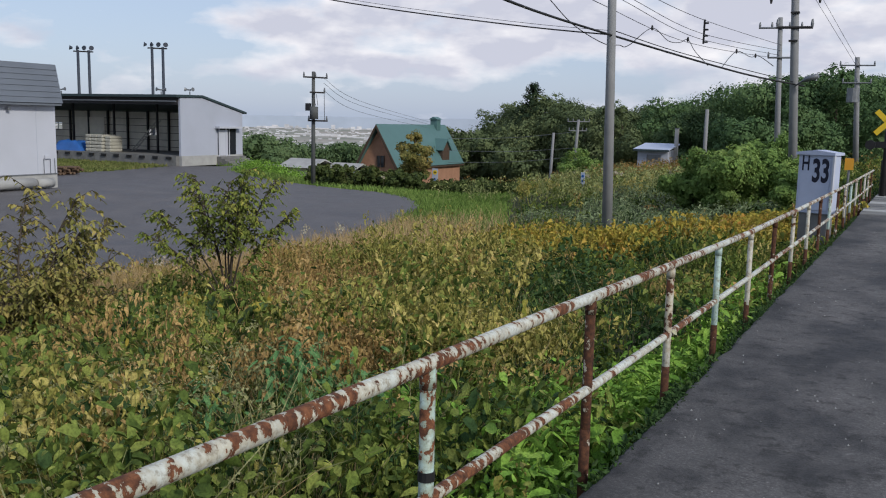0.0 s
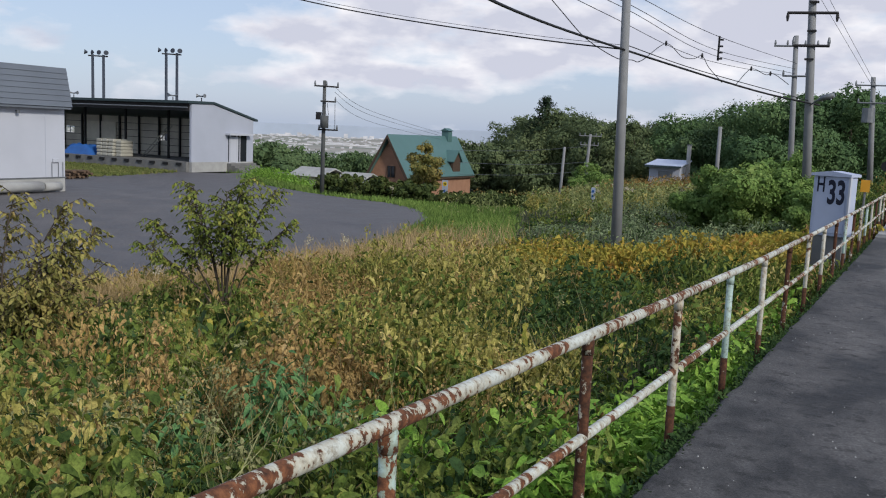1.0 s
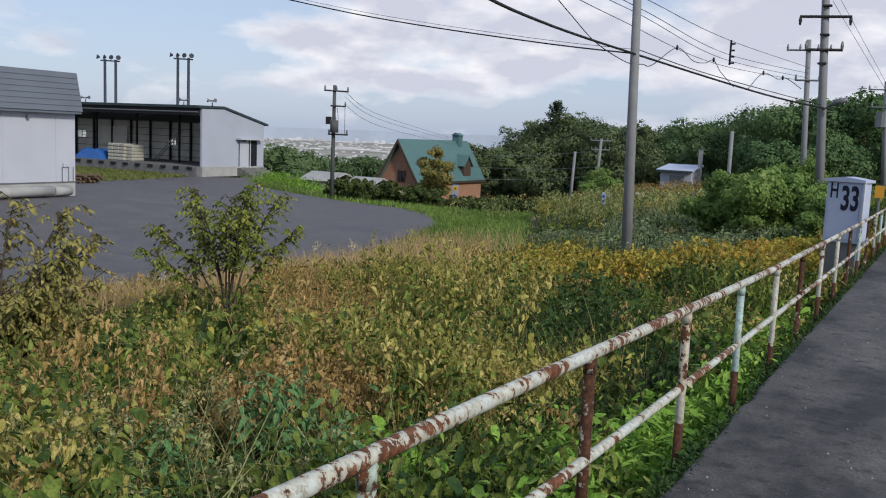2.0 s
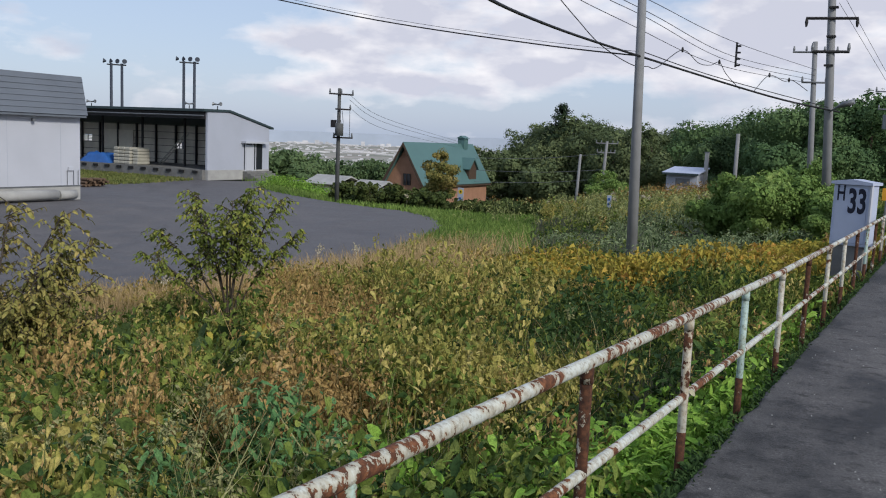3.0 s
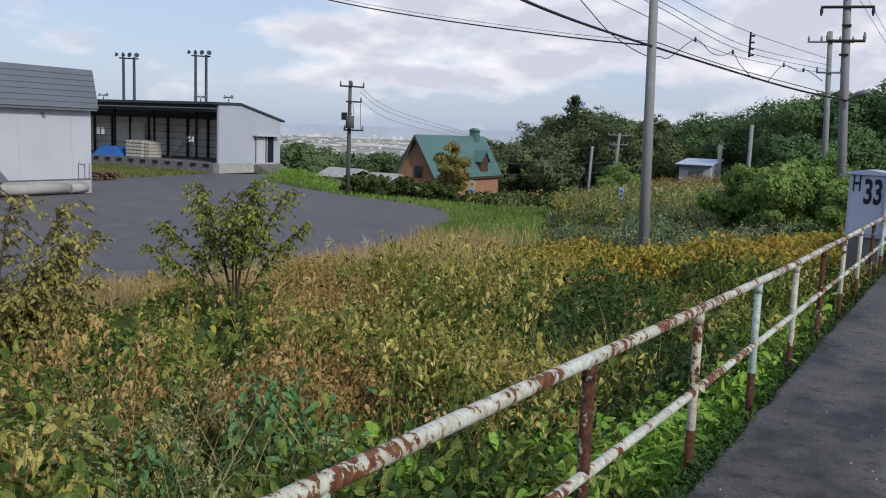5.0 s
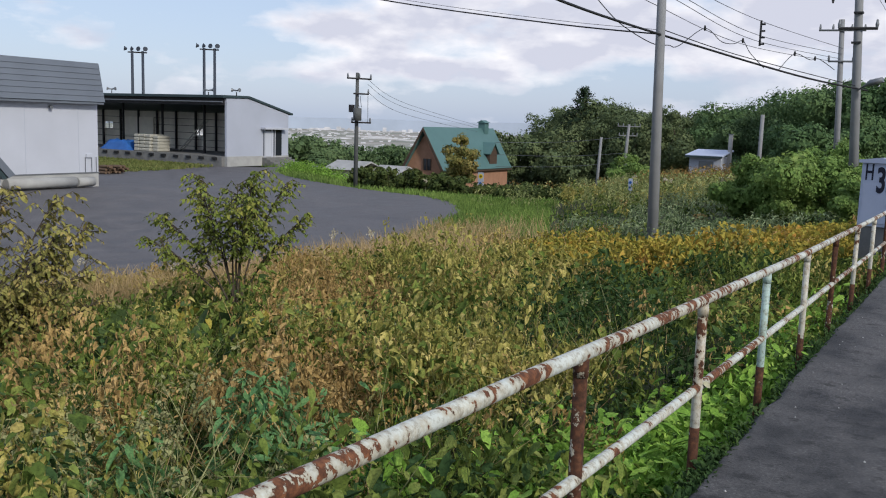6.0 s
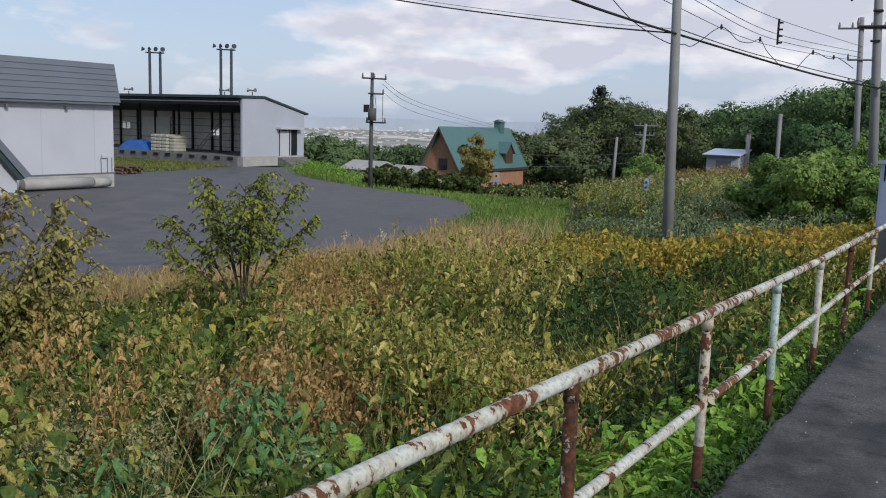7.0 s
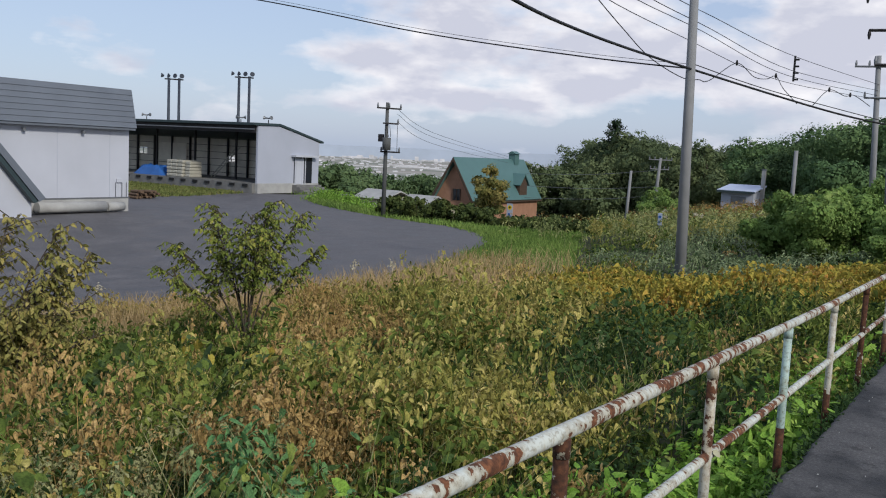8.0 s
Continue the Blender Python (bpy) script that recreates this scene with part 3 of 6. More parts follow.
# ---------------------------------------------------------------- open warehouse
def warehouse():
    X, Y0, Y1 = -51.3, 53.2, 60.5
    XL, FZ = -84.0, -1.75
    t = thing("warehouse", "white warehouse with open front and dark roof edge", "warehouse", (X, Y0, LOT_Z))
    prof = [(Y0, FZ), (Y1, FZ), (Y1, 1.72), (55.6, 2.86), (Y0, 2.80)]
    part("end_wall", Geo().prism(prof, lambda u, v, w: (w, u, v), X - 0.2, X), "white_wall2", t)
    part("footing", Geo().box(X - 0.25, X + 0.06, Y0, Y1, LOT_Z, FZ), "concrete", t)
    rp = [(Y0 - 0.5, 2.83), (55.6, 2.90), (Y1 + 0.45, 1.66), (Y1 + 0.45, 1.82), (55.6, 3.07), (Y0 - 0.5, 3.03)]
    part("roof", Geo().prism(rp, lambda u, v, w: (w, u, v), XL, X + 0.12), "fascia", t)
    part("gutter", Geo().tube([(XL, Y0 - 0.55, 2.5), (X + 0.1, Y0 - 0.55, 2.5)], 0.055, 8), "steel", t, "grey gutter pipe along the roof")
    part("fascia", Geo().box(XL, X - 0.2, Y0 - 0.1, Y0 + 0.05, 2.25, 2.82), "dark_steel", t)
    holes = ((-74.2, -0.12, 0.5), (-61.8, -0.42, 0.2))
    xa = XL
    for hx, za, zb in holes:
        part("back_wall", Geo().box(xa, hx - 0.68, Y1 - 0.2, Y1, FZ, 1.7), "interior", t)
        part("back_wall", Geo().box(hx - 0.68, hx + 0.68, Y1 - 0.2, Y1, FZ, za).box(hx - 0.68, hx + 0.68, Y1 - 0.2, Y1, zb, 1.7), "interior", t)
        part("window_mullion", Geo().box(hx - 0.03, hx + 0.03, Y1 - 0.14, Y1 - 0.08, za, zb), "steel", t)
        xa = hx + 0.68
    part("back_wall", Geo().box(xa, X - 0.2, Y1 - 0.2, Y1, FZ, 1.7), "interior", t)
    part("slab", Geo().box(XL, X - 0.26, Y0 - 0.3, Y1, LOT_Z, FZ), "concrete_dark", t)
    for k in range(6):
        part("wall_batten", Geo().box(XL, X - 0.2, Y1 - 0.25, Y1 - 0.2, FZ + 0.3 + k * 0.62, FZ + 0.34 + k * 0.62), "dark_steel", t)
    for k in range(11):
        x = X - 0.5 - k * 2.55
        part("column", Geo().box(x - 0.07, x + 0.07, Y1 - 0.45, Y1 - 0.27, FZ, 1.75), "dark_steel", t)
        if k % 2 == 0:
            part("front_column", Geo().box(x - 0.07, x + 0.07, Y0 + 3.0, Y0 + 3.16, FZ, 2.7), "dark_steel", t)
    for x in (-70.65, -68.6):
        part("wall_board", Geo().box(x - 0.97, x + 0.97, Y1 - 0.36, Y1 - 0.28, -0.6, 1.08), "board", t, "beige board on the back wall")
    for k in range(16):
        x = X - 1.0 - k * 1.45
        part("rubber_bumper", Geo().box(x - 0.26, x + 0.26, Y0 - 0.4, Y0 - 0.3, FZ - 0.28, FZ - 0.08), "black", t)
    # glazed entrance in the end wall
    y0, y1, z0, z1 = 57.4, 59.6, FZ - 0.15, 0.42
    d = part("door", Geo().box(X + 0.01, X + 0.05, y0, y1, z0, z1), "glass", t, "glazed sliding door in white frame")
    for a, b in ((y0 + 0.05, y0 + 0.16), (57.0 + 1.3, 57.0 + 1.42), (y1 - 0.9, y1 - 0.82)):
        part("door_frame", Geo().box(X + 0.04, X + 0.1, a, b, z0, z1), "white_wall", d)
    part("door_leaf", Geo().box(X + 0.045, X + 0.08, y0 + 0.2, y0 + 1.15, z0 + 0.1, z1 - 0.1), "white_wall", d)
    part("door_canopy", Geo().box(X, X + 0.55, y0 - 0.35, y1 + 0.3, z1 + 0.02, z1 + 0.18), "white_wall", t)
    for k in range(4):
        part("step", Geo().box(X + 0.062, X + 1.7 - k * 0.38, y0 - 0.2, y1 + 0.7, LOT_Z + k * 0.17, LOT_Z + (k + 1) * 0.17 - 0.004), "concrete_dark", t)
    return t


warehouse()


def pallet_of_sacks():
    x0, y0, z0 = -62.45, 53.5, -1.746
    t = thing("sack_stack", "stack of pale wrapped sacks on the slab", "sacks", (x0, y0, z0))
    for l in range(5):
        for k in range(4):
            j = 0.04 * noise.noise((l * 2.1, k * 3.3, 0))
            part("sack", Geo().box(x0 + k * 0.68 + j, x0 + k * 0.68 + 0.66 + j, y0 + j + 0.25 * (k == 3), y0 + 1.6, z0 + l * (0.29 - 0.02 * (k == 3)), z0 + l * (0.29 - 0.02 * (k == 3)) + 0.265), "sack", t, bevel=0.06)


pallet_of_sacks()


def tarp():
    n = 16
    v, x0, y0 = [], -66.6, 53.3
    for a in range(n + 1):
        for b in range(n + 1):
            u, w = a / n, b / n
            e = min(u, 1 - u, w, 1 - w) * 5
            z = min(1, e) * (0.78 + 0.28 * noise.noise((u * 4, w * 4, 2)) + 0.12 * noise.noise((u * 11, w * 11, 2)))
            v.append((x0 + 3.9 * u, y0 + 1.8 * w, -1.745 + max(0, z)))
    i = (np.arange(n)[:, None] * (n + 1) + np.arange(n)[None, :]).reshape(-1, 1)
    return tagged(new("tarpaulin", raw_mesh("tarpaulin", np.array(v), i + np.array([0, 1, n + 2, n + 1]), "tarp")), "crumpled blue tarpaulin over a heap", "tarpaulin")


tarp()


def loft_ladder():
    t = thing("ladder", "pale wooden ladder leaning inside warehouse", "ladder", (-60.3, 57, -1.74))
    for s in (-0.2, 0.2):
        part("rail", Geo().tube([(-60.6 , 57 + s, -1.74), (-58.0, 57.6 + s, 1.0)], 0.05, 6), "sack", t)
    for k in range(7):
        u = (k + 0.7) / 8
        part("rung", Geo().tube([(-60.6 + 2.6 * u, 56.8 + 0.6 * u, -1.74 + 2.74 * u), (-60.6 + 2.6 * u, 57.2 + 0.6 * u, -1.74 + 2.74 * u)], 0.03, 6), "sack", t)


loft_ladder()


# ---------------------------------------------------------------- floodlights behind
def floodlight(cx, cy, top):
    z0 = float(ground(cx, cy)) - 0.1
    t = thing("floodlight_mast", "tall twin-pole floodlight mast behind the warehouse", "floodlight", (cx, cy, z0), "floodlight masts")
    dx, dy = 0.52, 0.52
    for s in (-1, 1):
        part("pole", Geo().tube([(cx + s * dx, cy + s * dy, z0), (cx + s * dx, cy + s * dy, top)], [0.24, 0.19], 10), "mast", t, smooth=True)
    part("crossbar", Geo().tube([(cx - 0.95, cy - 0.95, top - 0.2), (cx + 0.95, cy + 0.95, top - 0.2)], 0.1, 8), "dark_steel", t)
    for k in range(4):
        u = -1.0 + k * 0.6
        part("lamp_head", Geo().tube([(cx + u, cy + u, top + 0.25), (cx + u - 0.3 + 0.2 * k, cy + u - 0.3, top + 0.3)], [0.12, 0.35], 14), "mast", t)


floodlight(-107.1, 91.75, 10.4)
floodlight(-96.65, 95.75, 11.0)


# ---------------------------------------------------------------- brick house with green roof
def house():
    xr, y0, y1, h, ze, zr, zb = -52.5, 84.0, 100.4, 2.8, -3.72, 0.98, -7.1
    t = thing("house", "brick house with steep green metal roof", "house", (xr, y0, zb))
    w = h - 0.35
    part("wall", Geo().prism([(xr - w, zb), (xr + w, zb), (xr + w, ze + 0.35), (xr, zr - 0.5), (xr - w, ze + 0.35)], lambda u, v, q: (u, q, v), y0 + 0.7, y1 - 0.5), "brick", t)
    for s in (-1, 1):
        part("roof", Geo().prism([(xr, zr), (xr + s * h, ze), (xr + s * (h - 0.16), ze - 0.1), (xr, zr - 0.24)], lambda u, v, q: (u, q, v), y0, y1), "roof_green", t)
        part("verge_board", Geo().prism([(xr, zr - 0.03), (xr + s * h, ze - 0.03), (xr + s * (h - 0.25), ze - 0.2), (xr, zr - 0.42)], lambda u, v, q: (u, q, v), y0 - 0.06, y0 - 0.01), "brown_wood", t)
        part("eave_board", Geo().box(xr + s * h - 0.12, xr + s * h + 0.03, y0, y1, ze - 0.24, ze - 0.08), "brown_wood", t)
    win = part("window", Geo().box(xr - 0.25, xr + 0.75, y0 + 0.62, y0 + 0.7, -3.75, -2.5), "glass", t)
    for x in (-0.25, 0.2, 0.67):
        part("window_frame", Geo().box(xr + x, xr + x + 0.09, y0 + 0.58, y0 + 0.66, -3.75, -2.5), "brown_wood", win)
    # dormer
    yd, xd = 96.0, xr + 1.5
    part("dormer", Geo().prism([(yd - 0.9, -3.2), (yd + 0.9, -3.2), (yd + 0.9, -1.9), (yd, -0.9), (yd - 0.9, -1.9)], lambda u, v, q: (q, u, v), xd - 0.6, xd + 1.0), "brown_wood", t)
    for s in (-1, 1):
        part("dormer_roof", Geo().prism([(yd, -0.65), (yd + s * 1.25, -2.0), (yd + s * 1.15, -2.1), (yd, -0.85)], lambda u, v, q: (q, u, v), xd - 1.4, xd + 1.2), "roof_green", t)
    yc = y1 - 2.6
    c = part("cupola", Geo().box(xr - 0.45, xr + 0.45, yc - 0.5, yc + 0.5, 0.3, 1.62), "roof_green", t)
    part("cupola_roof", Geo().prism([(xr - 0.62, 1.62), (xr + 0.62, 1.62), (xr, 1.95)], lambda u, v, q: (u, q, v), yc - 0.65, yc + 0.65), "roof_green", c)
    return t


house()


def horn_speaker(x, y, z, a):
    t = thing("horn_speaker", "grey horn loudspeaker on the warehouse roof", "loudspeaker", (x, y, z), "roof loudspeakers")
    part("stand", Geo().tube([(x, y, z), (x, y, z + 0.3)], 0.04, 6), "dark_steel", t)
    for s in (0, 150):
        ca, sa = math.cos(radians(a + s)), math.sin(radians(a + s))
        part("horn", Geo().tube([(x - ca * 0.1, y - sa * 0.1, z + 0.4), (x + ca * 0.25, y + sa * 0.25, z + 0.45), (x + ca * 0.4, y + sa * 0.4, z + 0.46)], [0.04, 0.07, 0.16], 12), "steel", t)


horn_speaker(-51.6, 54.6, 3.03, 200)
horn_speaker(-54.7, 54.6, 3.03, 250)
horn_speaker(-66.5, 54.6, 3.03, 220)


def log_pile():
    r = random.Random(21)
    t = thing("log_pile", "small pile of brown planks beside the shed", "log pile", (-48.9, 40.6, LOT_Z))
    for k in range(26):
        lay = k // 9
        y = 39.7 + (k % 9) * 0.17 + r.uniform(-0.05, 0.05) + lay * 0.1
        x = -49.6 + r.uniform(-0.35, 0.35)
        z = LOT_Z + 0.1 + lay * 0.18
        part("log", Geo().tube([(x, y, z), (x + r.uniform(0.6, 1.1), y + r.uniform(-0.15, 0.15), z + r.uniform(-0.02, 0.05))], 0.09, 7), "log", t)


log_pile()


def low_roof(x, y, z, w, d, wall, label):
    zb = float(ground(x, y)) - 0.2
    t = thing("cottage", label, "house", (x, y, zb), "lower houses")
    part("wall", Geo().box(x - w / 2, x + w / 2, y - d / 2, y + d / 2, zb, z), wall, t)
    part("roof", Geo().prism([(y - d / 2 - 0.5, z - 0.1), (y, z + 0.75), (y + d / 2 + 0.5, z - 0.1), (y, z + 0.6)], lambda u, v, q: (q, u, v), x - w / 2 - 0.5, x + w / 2 + 0.5), "concrete", t)


low_roof(-56.2, 76.6, -3.5, 3.4, 4, "interior", "low house with a grey roof below the lot")
low_roof(-51.7, 77.5, -3.8, 2.6, 3.6, "white_wall2", "low pale house with a grey roof below lot")


def notice(x, y, z0, z1, w, dots, label, plate="white_wall"):
    t = thing("notice_sign", label, "sign", (x, y, z0))
    part("post", Geo().tube([(x, y, float(ground(x, y)) - 0.1), (x, y, z1)], 0.04, 8), "steel", t)
    pl = part("plate", Geo().box(x - w / 2, x + w / 2, y - 0.07, y - 0.045, z0, z1), plate, t, bevel=0.01)
    for u, v, r, m in dots:
        part("mark", Geo().tube([(x + u * w, y - 0.074, z0 + v * (z1 - z0)), (x + u * w, y - 0.085, z0 + v * (z1 - z0))], r, 14), m, pl)


notice(-36.87, 68.8, -4.05, -2.65, 0.58, [(0, 0.76, 0.2, "yellow"), (0, 0.76, 0.09, "ink"), (-0.05, 0.34, 0.11, "tarp"), (0.12, 0.2, 0.09, "tarp")], "white notice sign with yellow and blue marks", "white_wall2")
notice(-14.95, 43.6, -1.55, -0.95, 0.22, [(0, 0.7, 0.07, "tarp"), (0, 0.3, 0.06, "tarp")], "small blue and white notice among weeds", "box_white")


# ---------------------------------------------------------------- hut on the slope
def hut():
    x0, x1, y0, y1, z0, z1 = -20.05, -17.6, 72.2, 75.0, -2.8, -0.5
    t = thing("hut", "small pale block hut with flat sheet roof", "hut", (x0, y0, z0))
    part("wall", Geo().box(x0, x1, y0, y1, z0, z1), "white_wall2", t)
    part("roof", Geo().prism([(y0 - 0.5, z1 + 0.0), (y1 + 0.4, z1 + 0.42), (y1 + 0.4, z1 + 0.52), (y0 - 0.5, z1 + 0.1)], lambda u, v, q: (q, u, v), x0 - 0.25, x1 + 0.2), "box_white", t, "pale sheet roof")
    part("roof_edge", Geo().box(x0 - 0.25, x1 + 0.2, y0 - 0.53, y0 - 0.503, z1 - 0.07, z1 + 0.07), "fascia", t, "dark roof edge")
    part("window", Geo().box(x0 + 0.75, x0 + 1.9, y0 - 0.03, y0 + 0.02, z1 - 0.98, z1 - 0.35), "steel", t, "shuttered grey window")
    ch = part("chimney", Geo().box(x1 + 0.02, x1 + 0.3, y1 - 0.9, y1 - 0.6, z0, z1 + 1.75), "concrete", t)
    part("chimney_cap", Geo().box(x1 - 0.02, x1 + 0.34, y1 - 0.94, y1 - 0.56, z1 + 1.755, z1 + 1.82), "steel", ch)


hut()


# ---------------------------------------------------------------- relay box beside the crossing
def relay_box():
    w, d, h = 0.68, 0.36, 1.24
    t = thing("relay_box", "pale blue-white metal box marked H33", "relay box", (-2.12, 19.47, -0.17))
    cab = part("cabinet", Geo().box(-w / 2, w / 2, 0, d, 0, h - 0.1), "box_white", bevel=0.012)
    lid = part("lid", Geo().prism([(-w / 2 - 0.04, h - 0.1), (w / 2 + 0.04, h - 0.1), (w / 2 + 0.04, h - 0.05), (0, h), (-w / 2 - 0.04, h - 0.05)], lambda u, v, q: (u, q, v), -0.05, d + 0.05), "box_white")
    door = part("door", Geo().box(-w / 2 + 0.05, w / 2 - 0.05, -0.012, 0.004, 0.06, h - 0.17), "box_white", bevel=0.006)
    plinth = part("plinth", Geo().box(-w / 2 + 0.06, w / 2 - 0.06, 0.05, d - 0.05, -1.0, -0.003), "concrete_dark")
    hinge = part("corner_post", Geo().box(w / 2 - 0.005, w / 2 + 0.03, -0.03, 0.04, 0, h - 0.1), "white_wall")
    marks = []
    for txt, u, z, size, fat in (("H", -0.27, h - 0.40, 0.41, 0.006), ("33", -0.06, h - 0.61, 0.62, 0.018)):
        cu = bpy.data.curves.new("marking", "FONT")
        cu.body, cu.size, cu.extrude, cu.offset = txt, size, 0.002, fat
        cu.materials.append(M["ink"])
        ob = new("marking", cu)
        ob.matrix_basis = pose(u, -0.016, z, 90, 0, 0) @ Matrix.Diagonal((0.56, 1, 1, 1))
        marks.append(tagged(ob, "painted black characters"))
    for ob in (cab, lid, door, plinth, hinge, *marks):
        ob.parent = t
    t.matrix_basis = pose(-2.12, 19.47, -0.17, 0, 0, -18)


relay_box()


# ---------------------------------------------------------------- level crossing
def crossing():
    cr = thing("level_crossing", "worn concrete panels of a level crossing", "level crossing", (0, 22.6, float(path_z(22.6))))
    for k in range(9):
        y = 22.6 + k * 0.92
        x0 = float(rail_x(y)) + 0.12
        g = Geo().box(x0, 4.2, y, y + 0.8, float(path_z(y)) - 0.05, float(path_z(y)) + 0.012 + 0.004 * (k % 2))
        part("crossing_panel", g, "concrete" if k in (1, 4, 7) else "concrete_dark", cr, bevel=0.01)
    for y in (24.1, 25.17, 27.8, 28.87):
        z = float(path_z(y)) + 0.03
        part("track_rail", Geo().box(float(rail_x(y)) + 0.1, 7.0, y - 0.035, y + 0.035, z - 0.1, z), "steel", cr)
    x, y = -1.12, 29.6
    z = float(path_z(y))
    t = thing("crossing_signal", "yellow and black level crossing signal post", "crossing signal", (x, y, z))
    part("post", Geo().tube([(x, y, z), (x, y, z + 3.3)], 0.07, 12), "dark_steel", t, smooth=True)
    for s in (-1, 1):
        part("crossbuck_board", Geo().prism([(-0.46, -0.075), (0.46, -0.075), (0.46, 0.075), (-0.46, 0.075)], lambda u, v, w, s=s: (x + (u - s * v) * 0.71, y - 0.1 - w - 0.02 * s, z + 2.15 + (s * u + v) * 0.71), 0, 0.015), "yellow", t)
    lb = part("light_bar", Geo().box(x - 0.55, x + 0.55, y - 0.12, y - 0.04, z + 1.42, z + 1.6), "black", t)
    for s in (-0.42, 0.42):
        part("signal_lamp", Geo().tube([(x + s, y - 0.12, z + 1.5), (x + s, y - 0.3, z + 1.5)], 0.14, 14), "black", lb)
    part("barrier_arm", Geo().tube([(x + 0.2, y + 0.5, z + 0.9), (x + 0.42, y + 0.4, z + 5.2)], [0.035, 0.02], 8), "dark_steel", t, "raised dark barrier arm")
    part("barrier_box", Geo().box(x - 0.1, x + 0.45, y + 0.3, y + 0.8, z, z + 1.05), "dark_steel", t, bevel=0.02)
    sx, sy = -1.68, 22.4
    sz = float(path_z(sy))
    t2 = thing("marker_post", "small orange marker plate on a thin post", "marker", (sx, sy, sz - 0.6))
    part("post", Geo().tube([(sx, sy, sz - 0.9), (sx, sy, sz + 1.25)], 0.025, 8), "steel", t2)
    part("plate", Geo().box(sx - 0.09, sx + 0.09, sy - 0.045, sy - 0.03, sz + 0.98, sz + 1.24), "orange", t2)


crossing()


# ---------------------------------------------------------------- poles
def round_pole(name, label, x, y, z0, z1, r0, r1, lean=(0, 0), material="pole", group="utility poles"):
    t = thing(name, label, "pole", (x, y, z0), group)
    part("shaft", Geo().tube([(x, y, z0), (x + lean[0] * 0.5, y + lean[1] * 0.5, (z0 + z1) / 2), (x + lean[0], y + lean[1], z1)], [r0, (r0 + r1) / 2, r1], 16), material, t, smooth=True)
    return t


def crossarm(t, x, y, z, a, half, material="steel", pins=(-0.95, -0.5, 0.5, 0.95), hang=False):
    """A level arm on a pole, turned by a degrees, with insulators."""
    ca, sa = math.cos(radians(a)), math.sin(radians(a))
    arm = part("crossarm", Geo().tube([(x - ca * half, y - sa * half, z), (x + ca * half, y + sa * half, z)], 0.055, 6), material, t)
    for p in pins:
        u = p * half
        s = -1 if hang else 1
        part("insulator", Geo().tube([(x + ca * u, y + sa * u, z), (x + ca * u, y + sa * u, z + s * 0.14), (x + ca * u, y + sa * u, z + s * 0.3)], [0.04, 0.06, 0.03], 8), "steel" if not hang else "dark_steel", arm)


big = round_pole("concrete_pole", "bare tapered grey concrete utility pole", -8.40, 26.65, -2.6, 7.6, 0.165, 0.11, (-0.27, 0.0))
right = round_pole("concrete_pole", "concrete utility pole with crossarms and lamp", -4.2, 35.9, -1.6, 9.6, 0.17, 0.12, (-0.65, 0.0))
crossarm(right, -4.62, 35.75, 6.25, 12, 0.85, "dark_steel", pins=(-0.97, 0.97), hang=True)
crossarm(right, -4.58, 35.75, 5.1, 12, 0.62, "dark_steel", pins=(-0.95, 0.95))
crossarm(right, -4.67, 35.75, 7.45, 12, 0.95, pins=(-0.97, 0.97), hang=True)
lamp = part("street_lamp", Geo().tube([(-4.42, 35.7, 3.0), (-4.2, 35.6, 3.15), (-4.0, 35.5, 3.25), (-3.62, 35.4, 3.36)], [0.03, 0.03, 0.11, 0.09], 8), "steel", right, smooth=True)
for zz in (4.6, 5.6, 6.6):
    part("bracket", Geo().box(-4.75, -4.45, 35.68, 35.9, zz, zz + 0.06), "dark_steel", right)
p2 = round_pole("concrete_pole", "grey utility pole with crossarms behind trees", -6.75, 51.75, -2, 7.3, 0.17, 0.12, (-0.42, 0), "pole")
crossarm(p2, -7.1, 51.6, 6.75, 12, 1.1, pins=(-0.95, -0.4, 0.4, 0.95))
crossarm(p2, -7.05, 51.6, 5.2, 12, 0.6, pins=(-0.95, 0.95))
p3 = round_pole("concrete_pole", "distant utility pole with transformer by the crossing", -3.6, 67.0, -1.5, 6.3, 0.2, 0.15, (-0.5, 0))
crossarm(p3, -4.05, 66.8, 5.75, 10, 1.1, pins=(-0.95, 0.95))
crossarm(p3, -4.0, 66.8, 4.6, 10, 0.9, pins=(-0.95, 0.0, 0.95))
part("transformer", Geo().tube([(-4.15, 66.5, 3.3), (-4.15, 66.5, 4.25)], 0.4, 12), "steel", p3)
left = round_pole("wooden_pole", "dark grey utility pole carrying a small transformer", -32.9, 45.4, -2.9, 4.25, 0.14, 0.1, (0, 0), "pole_dark")
crossarm(left, -32.75, 45.4, 3.9, 62, 0.8, "dark_steel", pins=(-0.95, 0.0, 0.95))
crossarm(left, -32.6, 45.4, 3.0, 62, 0.5, "dark_steel", pins=(0.95,))
part("transformer", Geo().tube([(-32.6, 45.05, 1.4), (-32.6, 45.05, 2.15)], 0.25, 14), "pole_dark", left, smooth=True)
part("cutout", Geo().box(-33.4, -33.1, 45.25, 45.45, 1.9, 2.35), "dark_steel", left)
crossarm(left, -32.5, 45.3, 1.3, 40, 0.6, "dark_steel", pins=(-0.9, 0.9))
thin = round_pole("thin_pole", "thin pale pole standing in tall weeds", -18.4, 47.9, -2.8, 0.95, 0.09, 0.07, (0.16, 0))
p4 = round_pole("wooden_pole", "weathered pale pole with two crossarms", -30.35, 86.1, -4, 1.9, 0.18, 0.13, (0.35, 0))
crossarm(p4, -30.0, 86.1, 1.7, 20, 1.1, "pole")
